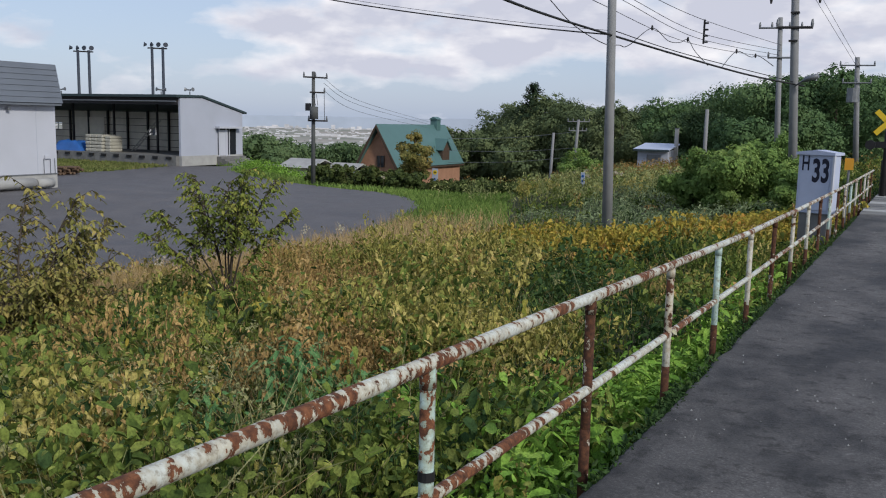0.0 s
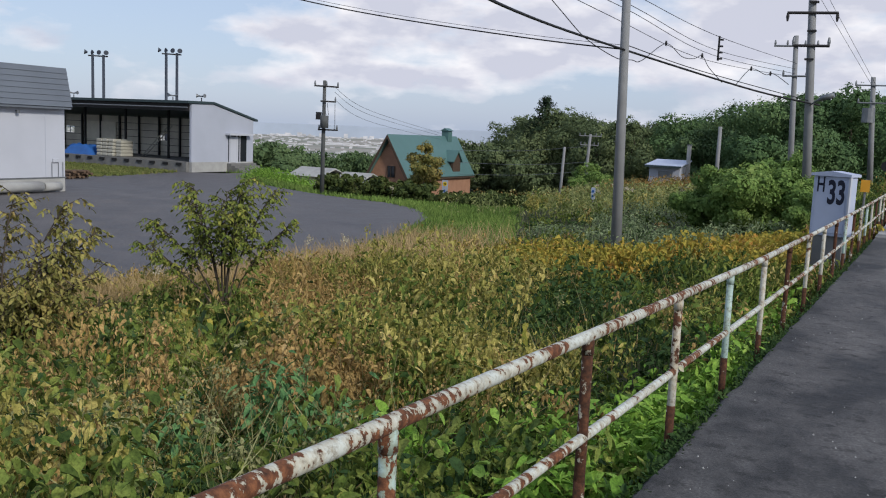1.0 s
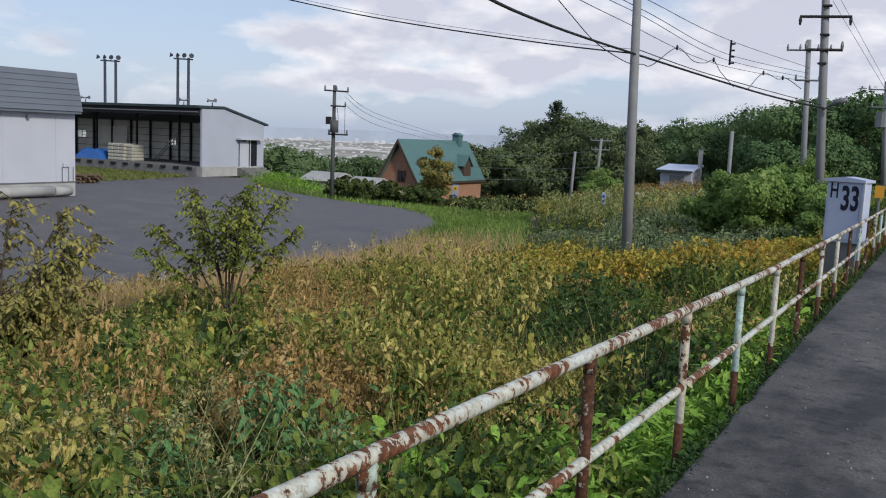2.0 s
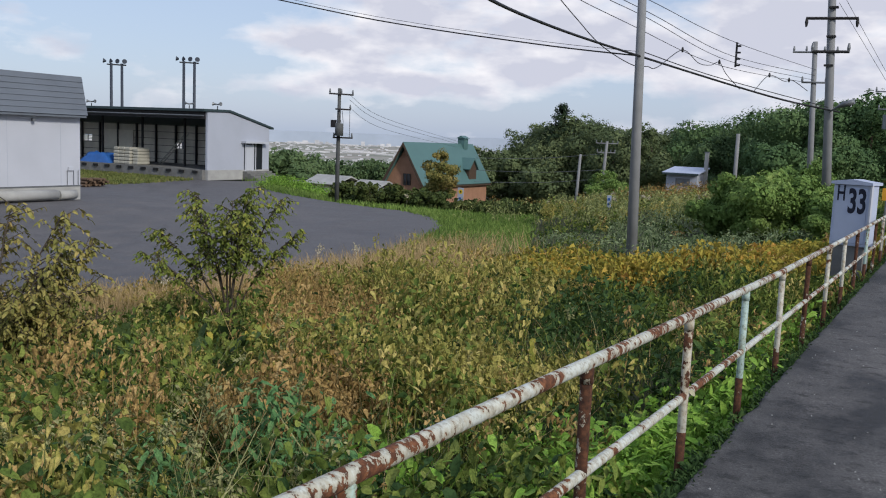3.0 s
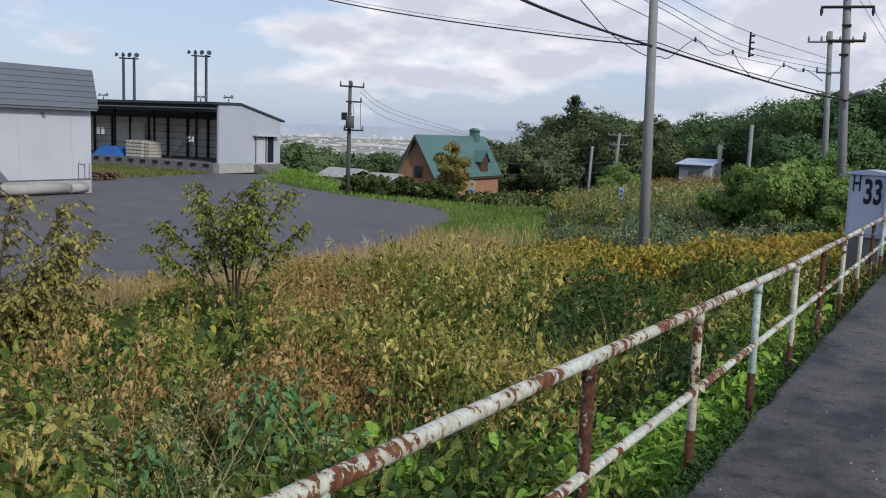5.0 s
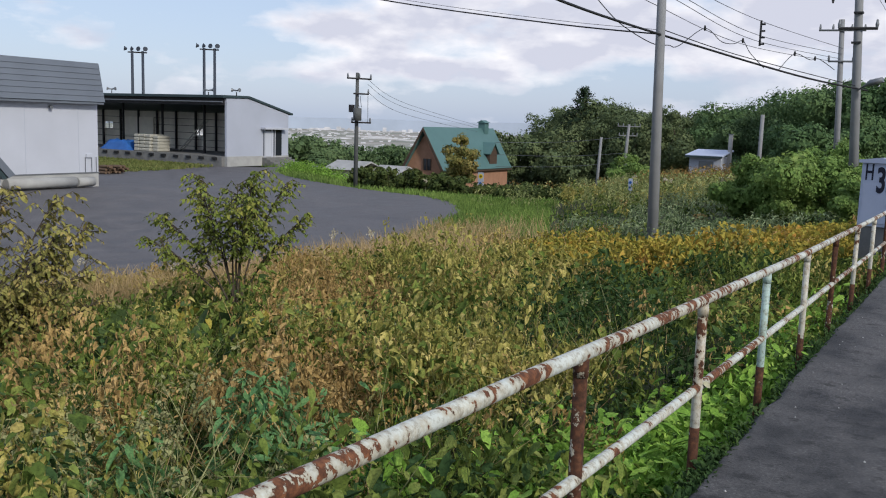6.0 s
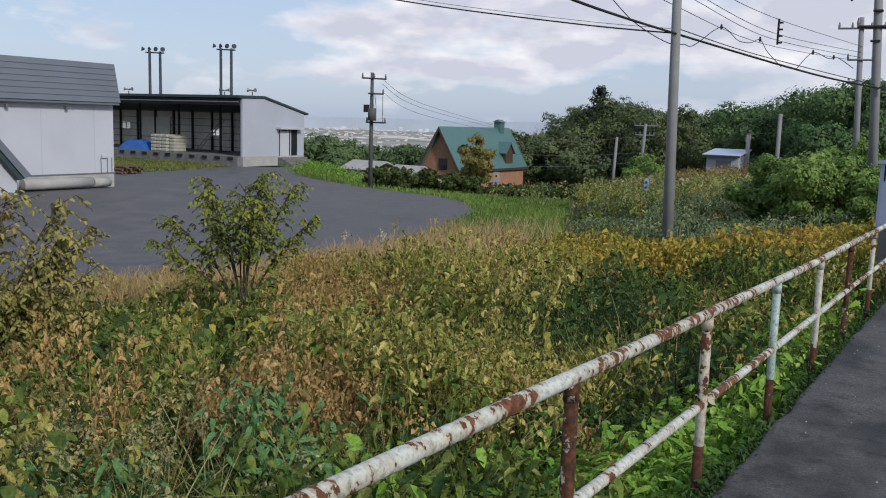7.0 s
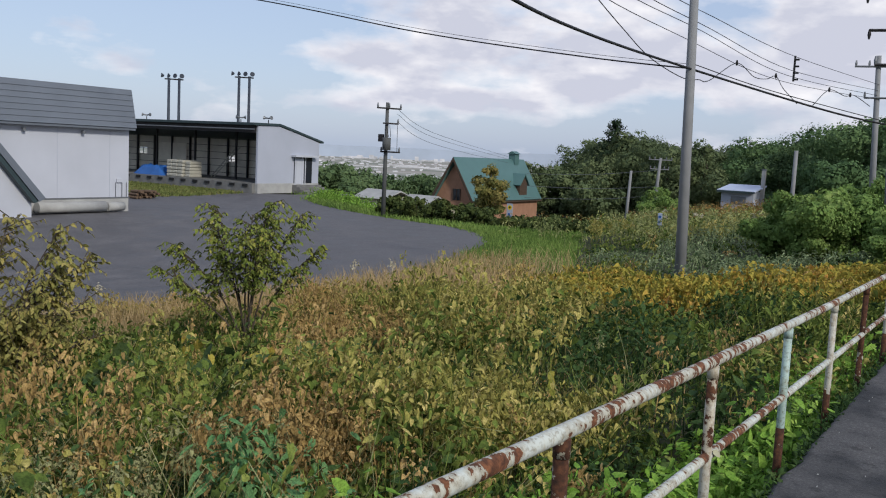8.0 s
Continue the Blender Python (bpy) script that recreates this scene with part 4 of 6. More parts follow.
crossarm(p4, -30.05, 86.1, 0.8, 20, 0.9, "pole")
p5 = round_pole("thin_pole", "greenish stub pole among roadside trees", -10.35, 50.15, -2.2, 2.4, 0.11, 0.1)


# ---------------------------------------------------------------- wires


def run_of_wire(name, pts, r, label, material="black", group="overhead cables"):
    """A cable through a few places, eased into a smooth curve."""
    pts = [Vector(p) for p in pts]
    fine = []
    for k in range(len(pts) - 1):
        p0, p1, p2, p3 = pts[max(k - 1, 0)], pts[k], pts[k + 1], pts[min(k + 2, len(pts) - 1)]
        for s in range(8):
            u = s / 8
            fine.append(0.5 * (2 * p1 + (p2 - p0) * u + (2 * p0 - 5 * p1 + 4 * p2 - p3) * u * u + (3 * p1 - p0 - 3 * p2 + p3) * u ** 3))
    fine.append(pts[-1])
    return tagged(part(name, Geo().tube(fine, r, 6), material, smooth=True), label, "cable", group)


run_of_wire("cable", [(-4.15, 36.2, 3.03), (-5.97, 33.1, 3.35), (-8.5, 26.8, 4.05), (-8.51, 19.44, 4.06), (-7.0, 12.4, 3.8), (-5.0, 3.0, 3.9), (-2.5, -9, 5.0)], 0.032, "thick black twisted overhead cable")
run_of_wire("cable", [(-8.5, 26.75, 4.08), (-12.2, 27.6, 4.57), (-18.4, 27.7, 5.5), (-25.9, 26.7, 6.9), (-40, 24, 9.0)], 0.024, "black overhead cable running to the side")
run_of_wire("cable", [(-8.5, 26.75, 4.2), (-12.2, 27.6, 4.68), (-18.4, 27.7, 5.62), (-25.9, 26.7, 7.0), (-40, 24, 9.1)], 0.008, "thin messenger wire above a side cable")
run_of_wire("cable", [(-4.2, 36.2, 3.1), (-7.4, 31.3, 3.85), (-8.5, 26.8, 4.2)], 0.014, "thin black service cable between poles")
for z0, z1, z2, z3, off in ((5.15, 5.05, 5.41, 5.46, 0.0), (5.33, 5.26, 5.64, 5.53, 0.4), (5.57, 5.45, 5.68, 5.6, 0.65), (5.86, 5.97, 5.92, 5.75, 0.9)):
    run_of_wire("cable", [(-7.1 + off * 0.1, 51.7, z0), (-9.34 + off * 0.7, 40.5, z1), (-10.0 + off * 1.2, 30.6, z2), (-9.24 + off * 1.1, 19.3, z3), (-6.5 + off * 1.1, 4.0, z3 + 0.5)], 0.011, "thin overhead power line")
run_of_wire("cable", [(-9.5, 21.4, 5.5), (-9.45, 22.2, 5.2), (-9.33, 23.4, 4.75), (-9.35, 25.5, 4.27), (-8.87, 26.8, 3.86), (-8.5, 27.2, 3.83), (-8.43, 27.95, 3.88), (-9.05, 32.97, 4.92), (-8.49, 33.1, 4.48), (-8.33, 34.2, 4.51), (-8.26, 35.2, 4.7), (-7.89, 34.8, 4.24), (-7.1, 33.4, 3.62)], 0.013, "looped black jumper cable with clamps")
run_of_wire("cable", [(-6.63, 33.5, 3.57), (-7.03, 38.5, 4.5), (-6.64, 39.6, 4.36), (-6.38, 40.1, 4.42), (-5.87, 40.7, 4.05)], 0.014, "looped black jumper cable with clamps")
for p in ((-9.05, 32.97, 4.92), (-8.26, 35.2, 4.7), (-7.03, 38.5, 4.5), (-6.5, 39.9, 4.42)):
    g = Geo().tube([(p[0], p[1], p[2] - 0.08), (p[0], p[1], p[2]), (p[0], p[1], p[2] + 0.1)], [0.025, 0.05, 0.025], 8)
    tagged(part("cable_clamp", g, "black"), "small black clamp on a hanging cable", "clamp", "cable clamps")
sp = thing("cable_spacer", "black comb spacer holding four power lines", "spacer", (-8.85, 40.25, 5.0))
part("bar", Geo().box(-8.76, -8.69, 40.2, 40.28, 4.98, 6.0), "black", sp)
for zz in (5.02, 5.28, 5.54, 5.81):
    part("finger", Geo().box(-8.69, -8.55, 40.2, 40.28, zz, zz + 0.07), "black", sp)
for dx in (0, 0.25):
    run_of_wire("cable", [(-6.1 + dx, 50.8, 9.1 + dx), (-4.1 + dx, 67.0, 5.7)], 0.012, "thin overhead power line")
for dz in (0.0, -0.3, -0.75):
    run_of_wire("cable", [(-32.5, 45.9, 3.89 + dz), (-34.6, 53.1, 2.72 + dz), (-43.6, 80.1, 1.3 + dz * 0.8)], 0.011, "thin line from the transformer pole to the house", "dark_steel")
for za, zb in ((-0.36, 0.72), (-2.82, -1.79), (-1.6, -0.9)):
    run_of_wire("cable", [(-43.2, 83.4, za), (-36.6, 85.2, (za + zb) / 2 - 0.25), (-30.1, 86.6, zb)], 0.02, "grey cable strung before the dark woods", "steel")
for a, b in (((-32.9, 45.3, 2.9), (-32.5, 45.1, 2.2)), ((-32.6, 45.3, 2.9), (-32.35, 45.1, 2.2)), ((-32.1, 45.4, 2.9), (-32.0, 45.3, 1.3))):
    run_of_wire("cable", [a, b], 0.015, "short jumper down to the transformer", "dark_steel")


# ---------------------------------------------------------------- trees
def tree(name, label, x, y, height, spread, mat_leaf, leaves=900, leaf=0.35, trunk=0.16, base=0.25, conical=0.0, seed=1, group="trees", zoff=0.0, wide=0.7, full=1.0):
    r = random.Random(seed)
    z0 = float(ground(x, y)) - 0.05 + zoff
    t = thing(name, label, "tree" if height > 3.2 else "shrub", (x, y, z0), group)
    tg = Geo()
    tops = []
    pts = [Vector((x, y, z0))]
    for k in range(1, 6):
        pts.append(Vector((x + r.uniform(-0.05, 0.05) * height * k / 5, y + r.uniform(-0.05, 0.05) * height * k / 5, z0 + height * 0.85 * k / 5)))
    tg.tube(pts, [trunk * (1 - 0.85 * k / 5) for k in range(6)], 8)
    lobes = []
    for k in range(14):
        u = base + (0.97 - base) * (k + r.random()) / 14
        a = k * 2.4 + r.uniform(-0.5, 0.5)
        p = pts[0].lerp(pts[5], min(1, u / 0.9))
        prof = (1 - u) ** 0.8 * 1.15 if conical else math.sin(math.pi * min(1, (u - base + 0.12) / (1.12 - base))) ** 0.6
        rad = spread * max(0.12, prof) * r.uniform(0.6, 1.05)
        q = p + Vector((math.cos(a) * rad, math.sin(a) * rad, rad * r.uniform(0.1, 0.5)))
        tg.tube([p, p.lerp(q, 0.55) + Vector((0, 0, 0.06 * rad)), q], [trunk * 0.35 * (1.05 - u), trunk * 0.2 * (1.05 - u), 0.01], 5)
        for s in (0.5, 0.8, 1.0):
            lobes.append((p.lerp(q, s), full * max(0.13 * spread, rad * 0.42 * (1.25 - 0.4 * s))))
    if conical:
        lobes += [(pts[0].lerp(pts[5], 1.1 * k / 30), spread * (0.1 + 0.55 * (1 - k / 30))) for k in range(8, 31)]
    else:
        lobes.append((pts[5] + Vector((0, 0, height * 0.05)), 0.3 * spread))
    part("trunk", tg, "bark", t, smooth=True)
    g2 = np.random.default_rng(seed)
    c = np.array([l[0] for l in lobes])
    s = np.array([l[1] for l in lobes])
    pick = g2.choice(len(lobes), leaves, p=(s ** 2) / (s ** 2).sum())
    out_way = unit(g2.normal(0, 1, (leaves, 3)))
    reach = 0.72 + 0.36 * g2.random(leaves) ** 1.5 + 0.13 * np.sin(out_way[:, 0] * 7 + pick) * np.sin(out_way[:, 2] * 6 + pick * 2)
    pos = c[pick] + out_way * (reach * s[pick])[:, None] * np.array([1, 1, 0.8])
    nor = out_way + g2.normal(0, 0.3, (leaves, 3)) + np.array([0, 0, 0.15])
    v, q = facing_mesh(pos, nor, leaf * g2.uniform(0.6, 1.5, leaves), wide)
    inner = g2.choice(leaves, leaves // 9, replace=False)
    v, q = joined((v, q), facing_mesh(c[pick[inner]] + out_way[inner] * (0.74 * s[pick[inner]])[:, None] * np.array([1, 1, 0.8]), nor[inner], leaf * g2.uniform(2.0, 3.2, len(inner)), 0.9))
    part("crown", raw_mesh("crown", v, q, mat_leaf), mat_leaf, t)
    return t


F = {}
F["forest"] = foliage("forest_leaves", [(0.2, (0.055, 0.10, 0.046)), (0.5, (0.10, 0.16, 0.07)), (0.8, (0.16, 0.22, 0.095))], 0.6, 0.12, vary=0.1)
F["forest_light"] = foliage("bright_forest_leaves", [(0.2, (0.05, 0.10, 0.042)), (0.5, (0.09, 0.16, 0.065)), (0.8, (0.145, 0.22, 0.09))], 0.5, 0.2, vary=0.1)
F["forest_dark"] = foliage("shaded_forest_leaves", [(0.2, (0.062, 0.09, 0.048)), (0.5, (0.115, 0.157, 0.074)), (0.8, (0.19, 0.225, 0.10))], 0.6, 0.12, vary=0.1)
F["conifer"] = foliage("conifer_needles", [(0.2, (0.014, 0.03, 0.018)), (0.8, (0.04, 0.065, 0.03))], 0.4, 0.4)
F["autumn"] = foliage("turning_leaves", [(0.2, (0.10, 0.13, 0.04)), (0.5, (0.19, 0.19, 0.06)), (0.8, (0.32, 0.24, 0.08))], 0.5, 0.5)
F["sapling"] = foliage("sapling_leaves", [(0.15, (0.07, 0.11, 0.025)), (0.5, (0.17, 0.22, 0.045)), (0.85, (0.33, 0.31, 0.07))], 0.4, 1.5)
F["sapling_brown"] = foliage("bronze_sapling_leaves", [(0.15, (0.12, 0.14, 0.035)), (0.5, (0.28, 0.265, 0.08)), (0.85, (0.45, 0.34, 0.13))], 0.4, 1.5)
F["rosy"] = foliage("rosy_brown_leaves", [(0.15, (0.15, 0.105, 0.035)), (0.5, (0.41, 0.275, 0.105)), (0.85, (0.58, 0.42, 0.20))], 0.3, 0.9, vary=0.25)
# Low end of the green and all of the dark lowered to deepen weed shadows.
F["green"] = foliage("green_weed_leaves", [(0.2, (0.036, 0.066, 0.014)), (0.5, (0.115, 0.17, 0.034)), (0.8, (0.27, 0.31, 0.076))], 0.45, 0.7, vary=0.5)
F["dark"] = foliage("dark_weed_leaves", [(0.2, (0.022, 0.05, 0.018)), (0.5, (0.042, 0.085, 0.028)), (0.8, (0.08, 0.13, 0.04))], 0.4, 0.8)
F["vine"] = foliage("bright_vine_leaves", [(0.2, (0.09, 0.20, 0.03)), (0.5, (0.18, 0.34, 0.05)), (0.8, (0.33, 0.48, 0.10))], 0.4, 0.9)
# Own blue-green, lifted part way for the sky's sheen on the leaves.
F["teal"] = foliage("bluish_leaves", [(0.2, (0.06, 0.15, 0.055)), (0.8, (0.16, 0.31, 0.12))], 0.4, 1.0)
F["rust"] = foliage("rusty_leaves", [(0.2, (0.14, 0.125, 0.04)), (0.5, (0.31, 0.20, 0.07)), (0.8, (0.46, 0.29, 0.11))], 0.5, 0.3)
F["sage"] = foliage("sage_green_leaves", [(0.2, (0.13, 0.17, 0.06)), (0.5, (0.25, 0.29, 0.105)), (0.8, (0.42, 0.42, 0.19))], 0.5, 0.3)
F["brown"] = foliage("dry_brown_leaves", [(0.15, (0.075, 0.105, 0.025)), (0.45, (0.29, 0.235, 0.07)), (0.75, (0.50, 0.38, 0.15))], 0.45, 0.8, vary=0.25)
F["lime"] = foliage("yellowing_leaves", [(0.2, (0.09, 0.13, 0.025)), (0.5, (0.33, 0.305, 0.08)), (0.8, (0.57, 0.47, 0.18))], 0.45, 0.6, vary=0.28)
F["gold"] = foliage("yellow_orange_leaves", [(0.2, (0.16, 0.20, 0.04)), (0.55, (0.40, 0.34, 0.065)), (0.92, (0.50, 0.26, 0.06))], 0.5, 0.7)
F["pale"] = foliage("pale_seed_heads", [(0.2, (0.17, 0.18, 0.075)), (0.8, (0.38, 0.38, 0.19))], 0.4, 1.0)
F["straw"] = foliage("straw_grass", [(0.2, (0.24, 0.19, 0.08)), (0.5, (0.42, 0.30, 0.15)), (0.8, (0.55, 0.42, 0.24))], 0.5, 0.6)
F["grass"] = foliage("green_grass", [(0.2, (0.085, 0.155, 0.035)), (0.5, (0.15, 0.24, 0.055)), (0.8, (0.24, 0.33, 0.09))], 0.5, 0.3)
# Lowered as well, to deepen the shadow among the leaves.
F["broad"] = foliage("broad_climber_leaves", [(0.2, (0.038, 0.07, 0.024)), (0.8, (0.11, 0.165, 0.06))], 0.5, 1.0)
F["grey"] = foliage("grey_green_leaves", [(0.2, (0.12, 0.175, 0.08)), (0.8, (0.31, 0.38, 0.21))], 0.5, 0.4)
F["bush"] = foliage("bush_leaves", [(0.2, (0.075, 0.14, 0.038)), (0.5, (0.155, 0.255, 0.066)), (0.8, (0.27, 0.36, 0.11))], 0.5, 0.6, vary=0.1)
F["verge"] = foliage("verge_grass_blades", [(0.2, (0.085, 0.115, 0.035)), (0.5, (0.14, 0.17, 0.05)), (0.8, (0.21, 0.20, 0.08))], 0.5, 0.3)
F["plume"] = foliage("grass_plumes", [(0.2, (0.34, 0.31, 0.22)), (0.8, (0.6, 0.55, 0.43))], 0.4, 1.0)
F["hedge"] = foliage("hedge_leaves", [(0.2, (0.035, 0.06, 0.02)), (0.5, (0.07, 0.10, 0.03)), (0.8, (0.13, 0.14, 0.045))], 0.5, 0.3, vary=0.1)

# forest on the rising ground behind
fr = random.Random(5)
for k in range(46):
    u = k / 45
    px = 870 + u * 660 + fr.uniform(-10, 10)
    b = math.atan((px - 784) / 1539)
    bear = radians(27.4) - b
    D = fr.uniform(118, 150) * (1 - 0.25 * u)
    x, y = -0.62 - D * math.sin(bear), 1.06 + D * math.cos(bear)
    topz = np.interp(px, [870, 940, 1000, 1080, 1200, 1300, 1400, 1500], [2.3, 5.5, 4.5, 4.5, 5.2, 6.1, 7.4, 7.6]) * D / 115 + fr.uniform(-1.2, 0.6)
    z0 = float(ground(x, y))
    tree("tree", "dense dark green broadleaf tree on the slope", x, y, topz - z0, fr.uniform(3.4, 5.0), F["forest_dark"] if px < 1130 else F["forest"] if k % 3 else F["forest_light"], 9500, 0.19, 0.3, 0.05, seed=100 + k, group="forest trees", wide=0.9, full=1.3)


def spot(px, py, D):
    """Plan place in a bearing from the start of the walk."""
    bear = radians(27.4) - math.atan((px - 784) / 1539)
    return -0.62 - D * math.sin(bear), 1.06 + D * math.cos(bear)


for k, (px, D, top, sp) in enumerate([(1345, 75, 5.5, 4.0), (1450, 72, 6.2, 4.0), (1500, 80, 5.6, 4.0), (1400, 62, 2.6, 3.0), (1300, 60, 1.7, 2.6)]):
    x, y = spot(px, 0, D)
    tree("tree", "leafy mid-green tree near the crossing", x, y, top - float(ground(x, y)), sp, F["forest_light"], 14000, 0.17, 0.25, 0.03, seed=200 + k, group="crossing trees", full=1.25)


def conifer(x, y, top, reach, mat_leaf, seed):
    """A spire with whorls of level boughs, each a ragged fan of needle sprays that turns up at its end."""
    r = random.Random(seed)
    z0 = float(ground(x, y)) - 0.05
    t = thing("conifer", "dark pointed conifer rising above the woods", "tree", (x, y, z0), "trees")
    part("trunk", Geo().tube([(x, y, z0), (x + 0.1, y, (z0 + top) / 2), (x, y, top)], [0.3, 0.17, 0.02], 8), "bark", t, smooth=True)
    boughs = Geo()
    pos, nor = [], []
    z, gap = top - 0.25, 0.3
    while z > z0 + 1.0:
        ln = min(reach, 0.35 + 0.75 * (top - z) ** 0.85)
        for k in range(7):
            a = r.uniform(0, 6.28)
            far = ln * r.uniform(0.55, 1.12)
            lift = r.uniform(-0.05, 0.3)
            tip = Vector((x + math.cos(a) * far, y + math.sin(a) * far, z + lift * far))
            mid = Vector((x, y, z)).lerp(tip, 0.55) - Vector((0, 0, 0.08 * far))
            boughs.tube([(x, y, z), mid, tip], [0.04, 0.025, 0.008], 4)
            for m in range(int(12 + 22 * far)):
                u = r.random() ** 0.7
                p = Vector((x, y, z)).lerp(mid, u * 2) if u < 0.5 else mid.lerp(tip, u * 2 - 1)
                w = 0.22 * far * (1.15 - u) + 0.05
                pos.append((p.x + r.gauss(0, w), p.y + r.gauss(0, w), p.z + r.gauss(0.0, 0.17)))
                nor.append((math.cos(a) * 0.9 + r.gauss(0, 0.4), math.sin(a) * 0.9 + r.gauss(0, 0.4), 0.7))
        z -= gap
        gap = min(0.6, gap * 1.08)
    tagged(part("boughs", boughs, "bark", t), kind="stuff")
    sizes = np.array([r.uniform(0.14, 0.34) for _ in pos])
    v, q = facing_mesh(np.array(pos), np.array(nor), sizes, 0.6)
    part("crown", raw_mesh("crown", v, q, mat_leaf), mat_leaf, t)


conifer(*spot(931, 0, 120), 6.7, 2.8, F["conifer"], 300)
x, y = spot(1012, 0, 82)
tree("tree", "light green young tree beside a weathered pole", x, y, -0.6 - float(ground(x, y)), 2.2, F["bush"], 6000, 0.14, 0.1, 0.03, seed=310, full=1.2)
for k, (px, D, top, sp) in enumerate([(440, 105, -0.9, 4.0), (465, 112, -0.8, 4.2), (492, 125, -1.6, 4.0), (520, 130, -2.8, 3.6), (560, 135, -3.8, 4.0), (605, 140, -2.2, 2.8), (640, 138, -3.4, 4.0), (665, 150, -2.6, 3.6), (800, 118, 0.6, 3.4), (835, 120, 0.5, 3.4), (860, 118, 0.2, 3.6), (905, 112, -0.8, 3.4), (885, 116, -1.6, 3.0)]):
    x, y = spot(px, 0, D)
    tree("tree", "dark green tree on the lower slope", x, y, top - float(ground(x, y)), sp, F["forest_dark"] if px > 700 else F["forest"], 3600, 0.3, 0.2, 0.03, seed=400 + k, group="lower trees", full=1.3)
x, y = -40.3, 71.0
tree("tree", "narrow autumn tree in front of the house", x, y, 1.0 - float(ground(x, y)), 1.45, F["autumn"], 6500, 0.15, 0.12, 0.03, seed=500, full=1.5)
for k, (px, D, top, sp) in enumerate([(1250, 33, 0.6, 1.4), (1290, 32, 0.85, 1.5), (1335, 33, 0.75, 1.5), (1365, 38, 1.2, 1.5), (1222, 34, -0.1, 1.2), (1400, 30, 0.1, 0.8)]):
    x, y = spot(px, 0, D)
    tree("bush", "loose mid-green bush beside the path", x, y, top - float(ground(x, y)), sp, F["bush"], 9500, 0.09, 0.08, 0.02, seed=600 + k, group="bushes")


def sapling(label, x, y, stems, leaf, mat_leaf, seed, per=30, low=0.42):
    """A many-stemmed young tree: arching stems, each with drooping leaves on short twigs."""
    r = random.Random(seed)
    z0 = float(ground(x, y)) - 0.05
    t = thing("sapling", label, "sapling", (x, y, z0), "saplings")
    pos, way = [], []
    twigs = Geo()
    for k, (a, reach, h) in enumerate(stems):
        ca, sa = math.cos(radians(a)), math.sin(radians(a))
        pts = []
        for i in range(7):
            u = i / 6
            pts.append(Vector((x + ca * reach * u ** 1.9 + r.uniform(-0.02, 0.02), y + sa * reach * u ** 1.9 + r.uniform(-0.02, 0.02), z0 + h * (u - 0.12 * u * u * reach))))
        g = Geo().tube(pts, [0.022 * (1 - 0.8 * i / 6) for i in range(7)], 6)
        for j in range(per):
            u = low + (1 - low) * (j + r.random()) / per
            i = min(5, int(u * 6))
            p = pts[i].lerp(pts[i + 1], u * 6 - i)
            b = radians(a) + r.gauss(0, 1.1)
            ln = r.uniform(0.18, 0.5) * (1.25 - 0.55 * u)
            ahead = Vector((math.cos(b), math.sin(b), 0))
            q = p + ahead * ln * 0.6 + Vector((0, 0, ln * r.uniform(0.15, 0.5)))
            e = p + ahead * ln + Vector((0, 0, ln * r.uniform(-0.15, 0.35)))
            twigs.tube([p, q, e], [0.006, 0.004, 0.002], 4)
            for m in range(9):
                w = (m + 1) / 9
                spot_on = p.lerp(q, w * 2) if w < 0.5 else q.lerp(e, w * 2 - 1)
                side = 1 if m % 2 else -1
                pos.append(spot_on)
                way.append((ahead.x * 0.5 - ahead.y * side * 0.7 + r.gauss(0, 0.2), ahead.y * 0.5 + ahead.x * side * 0.7 + r.gauss(0, 0.2), r.uniform(-0.9, -0.15)))
        part("stem", g, "bark", t, smooth=True)
    tagged(part("branchwork", twigs, "bark", t), kind="stuff")
    n = len(pos)
    v, q = broad_leaf_mesh(np.array(pos), np.array(way), rng.normal(0, 0.35, (n, 3)) + np.array([0, 0, 1.0]), leaf * rng.uniform(0.6, 1.3, n), 0.5, 0.2, 0.4)
    part("foliage", raw_mesh("foliage", v, q, mat_leaf), mat_leaf, t)
    return t


sapling("young many-stemmed sapling with yellowing green leaves", -9.62, 11.12, [(215, 1.0, 2.1), (190, 0.55, 2.55), (20, 0.3, 2.6), (42, 0.7, 2.55), (330, 0.6, 2.3), (250, 0.5, 2.3), (90, 0.35, 2.4), (35, 0.95, 2.1), (225, 1.15, 1.75), (120, 0.15, 2.35), (300, 0.2, 2.2)], 0.068, F["sapling"], 11, 44, 0.56)
sapling("straggly sapling with bronze-tinged green leaves", -8.9, 6.9, [(40, 1.0, 2.3), (60, 0.7, 2.5), (210, 0.7, 2.4), (20, 1.1, 1.9), (350, 0.8, 1.8), (300, 0.6, 2.1), (120, 0.5, 2.5), (240, 0.9, 2.2), (200, 1.2, 1.9), (30, 0.5, 1.8), (0, 0.5, 1.6), (180, 0.5, 1.6), (90, 0.7, 1.5), (270, 0.6, 1.5), (45, 1.0, 1.4), (135, 0.8, 1.5), (25, 0.8, 2.2)], 0.065, F["sapling_brown"], 12, 60, 0.3)


# ---------------------------------------------------------------- weeds
def in_lot(x, y):
    inside = np.zeros(len(x), bool)
    for (ax, ay), (bx, by) in zip(lot_line, lot_line[1:] + lot_line[:1]):
        hit = (ay > y) != (by > y)
        inside ^= hit & (x < (bx - ax) * (y - ay) / (by - ay + 1e-12) + ax)
    return inside


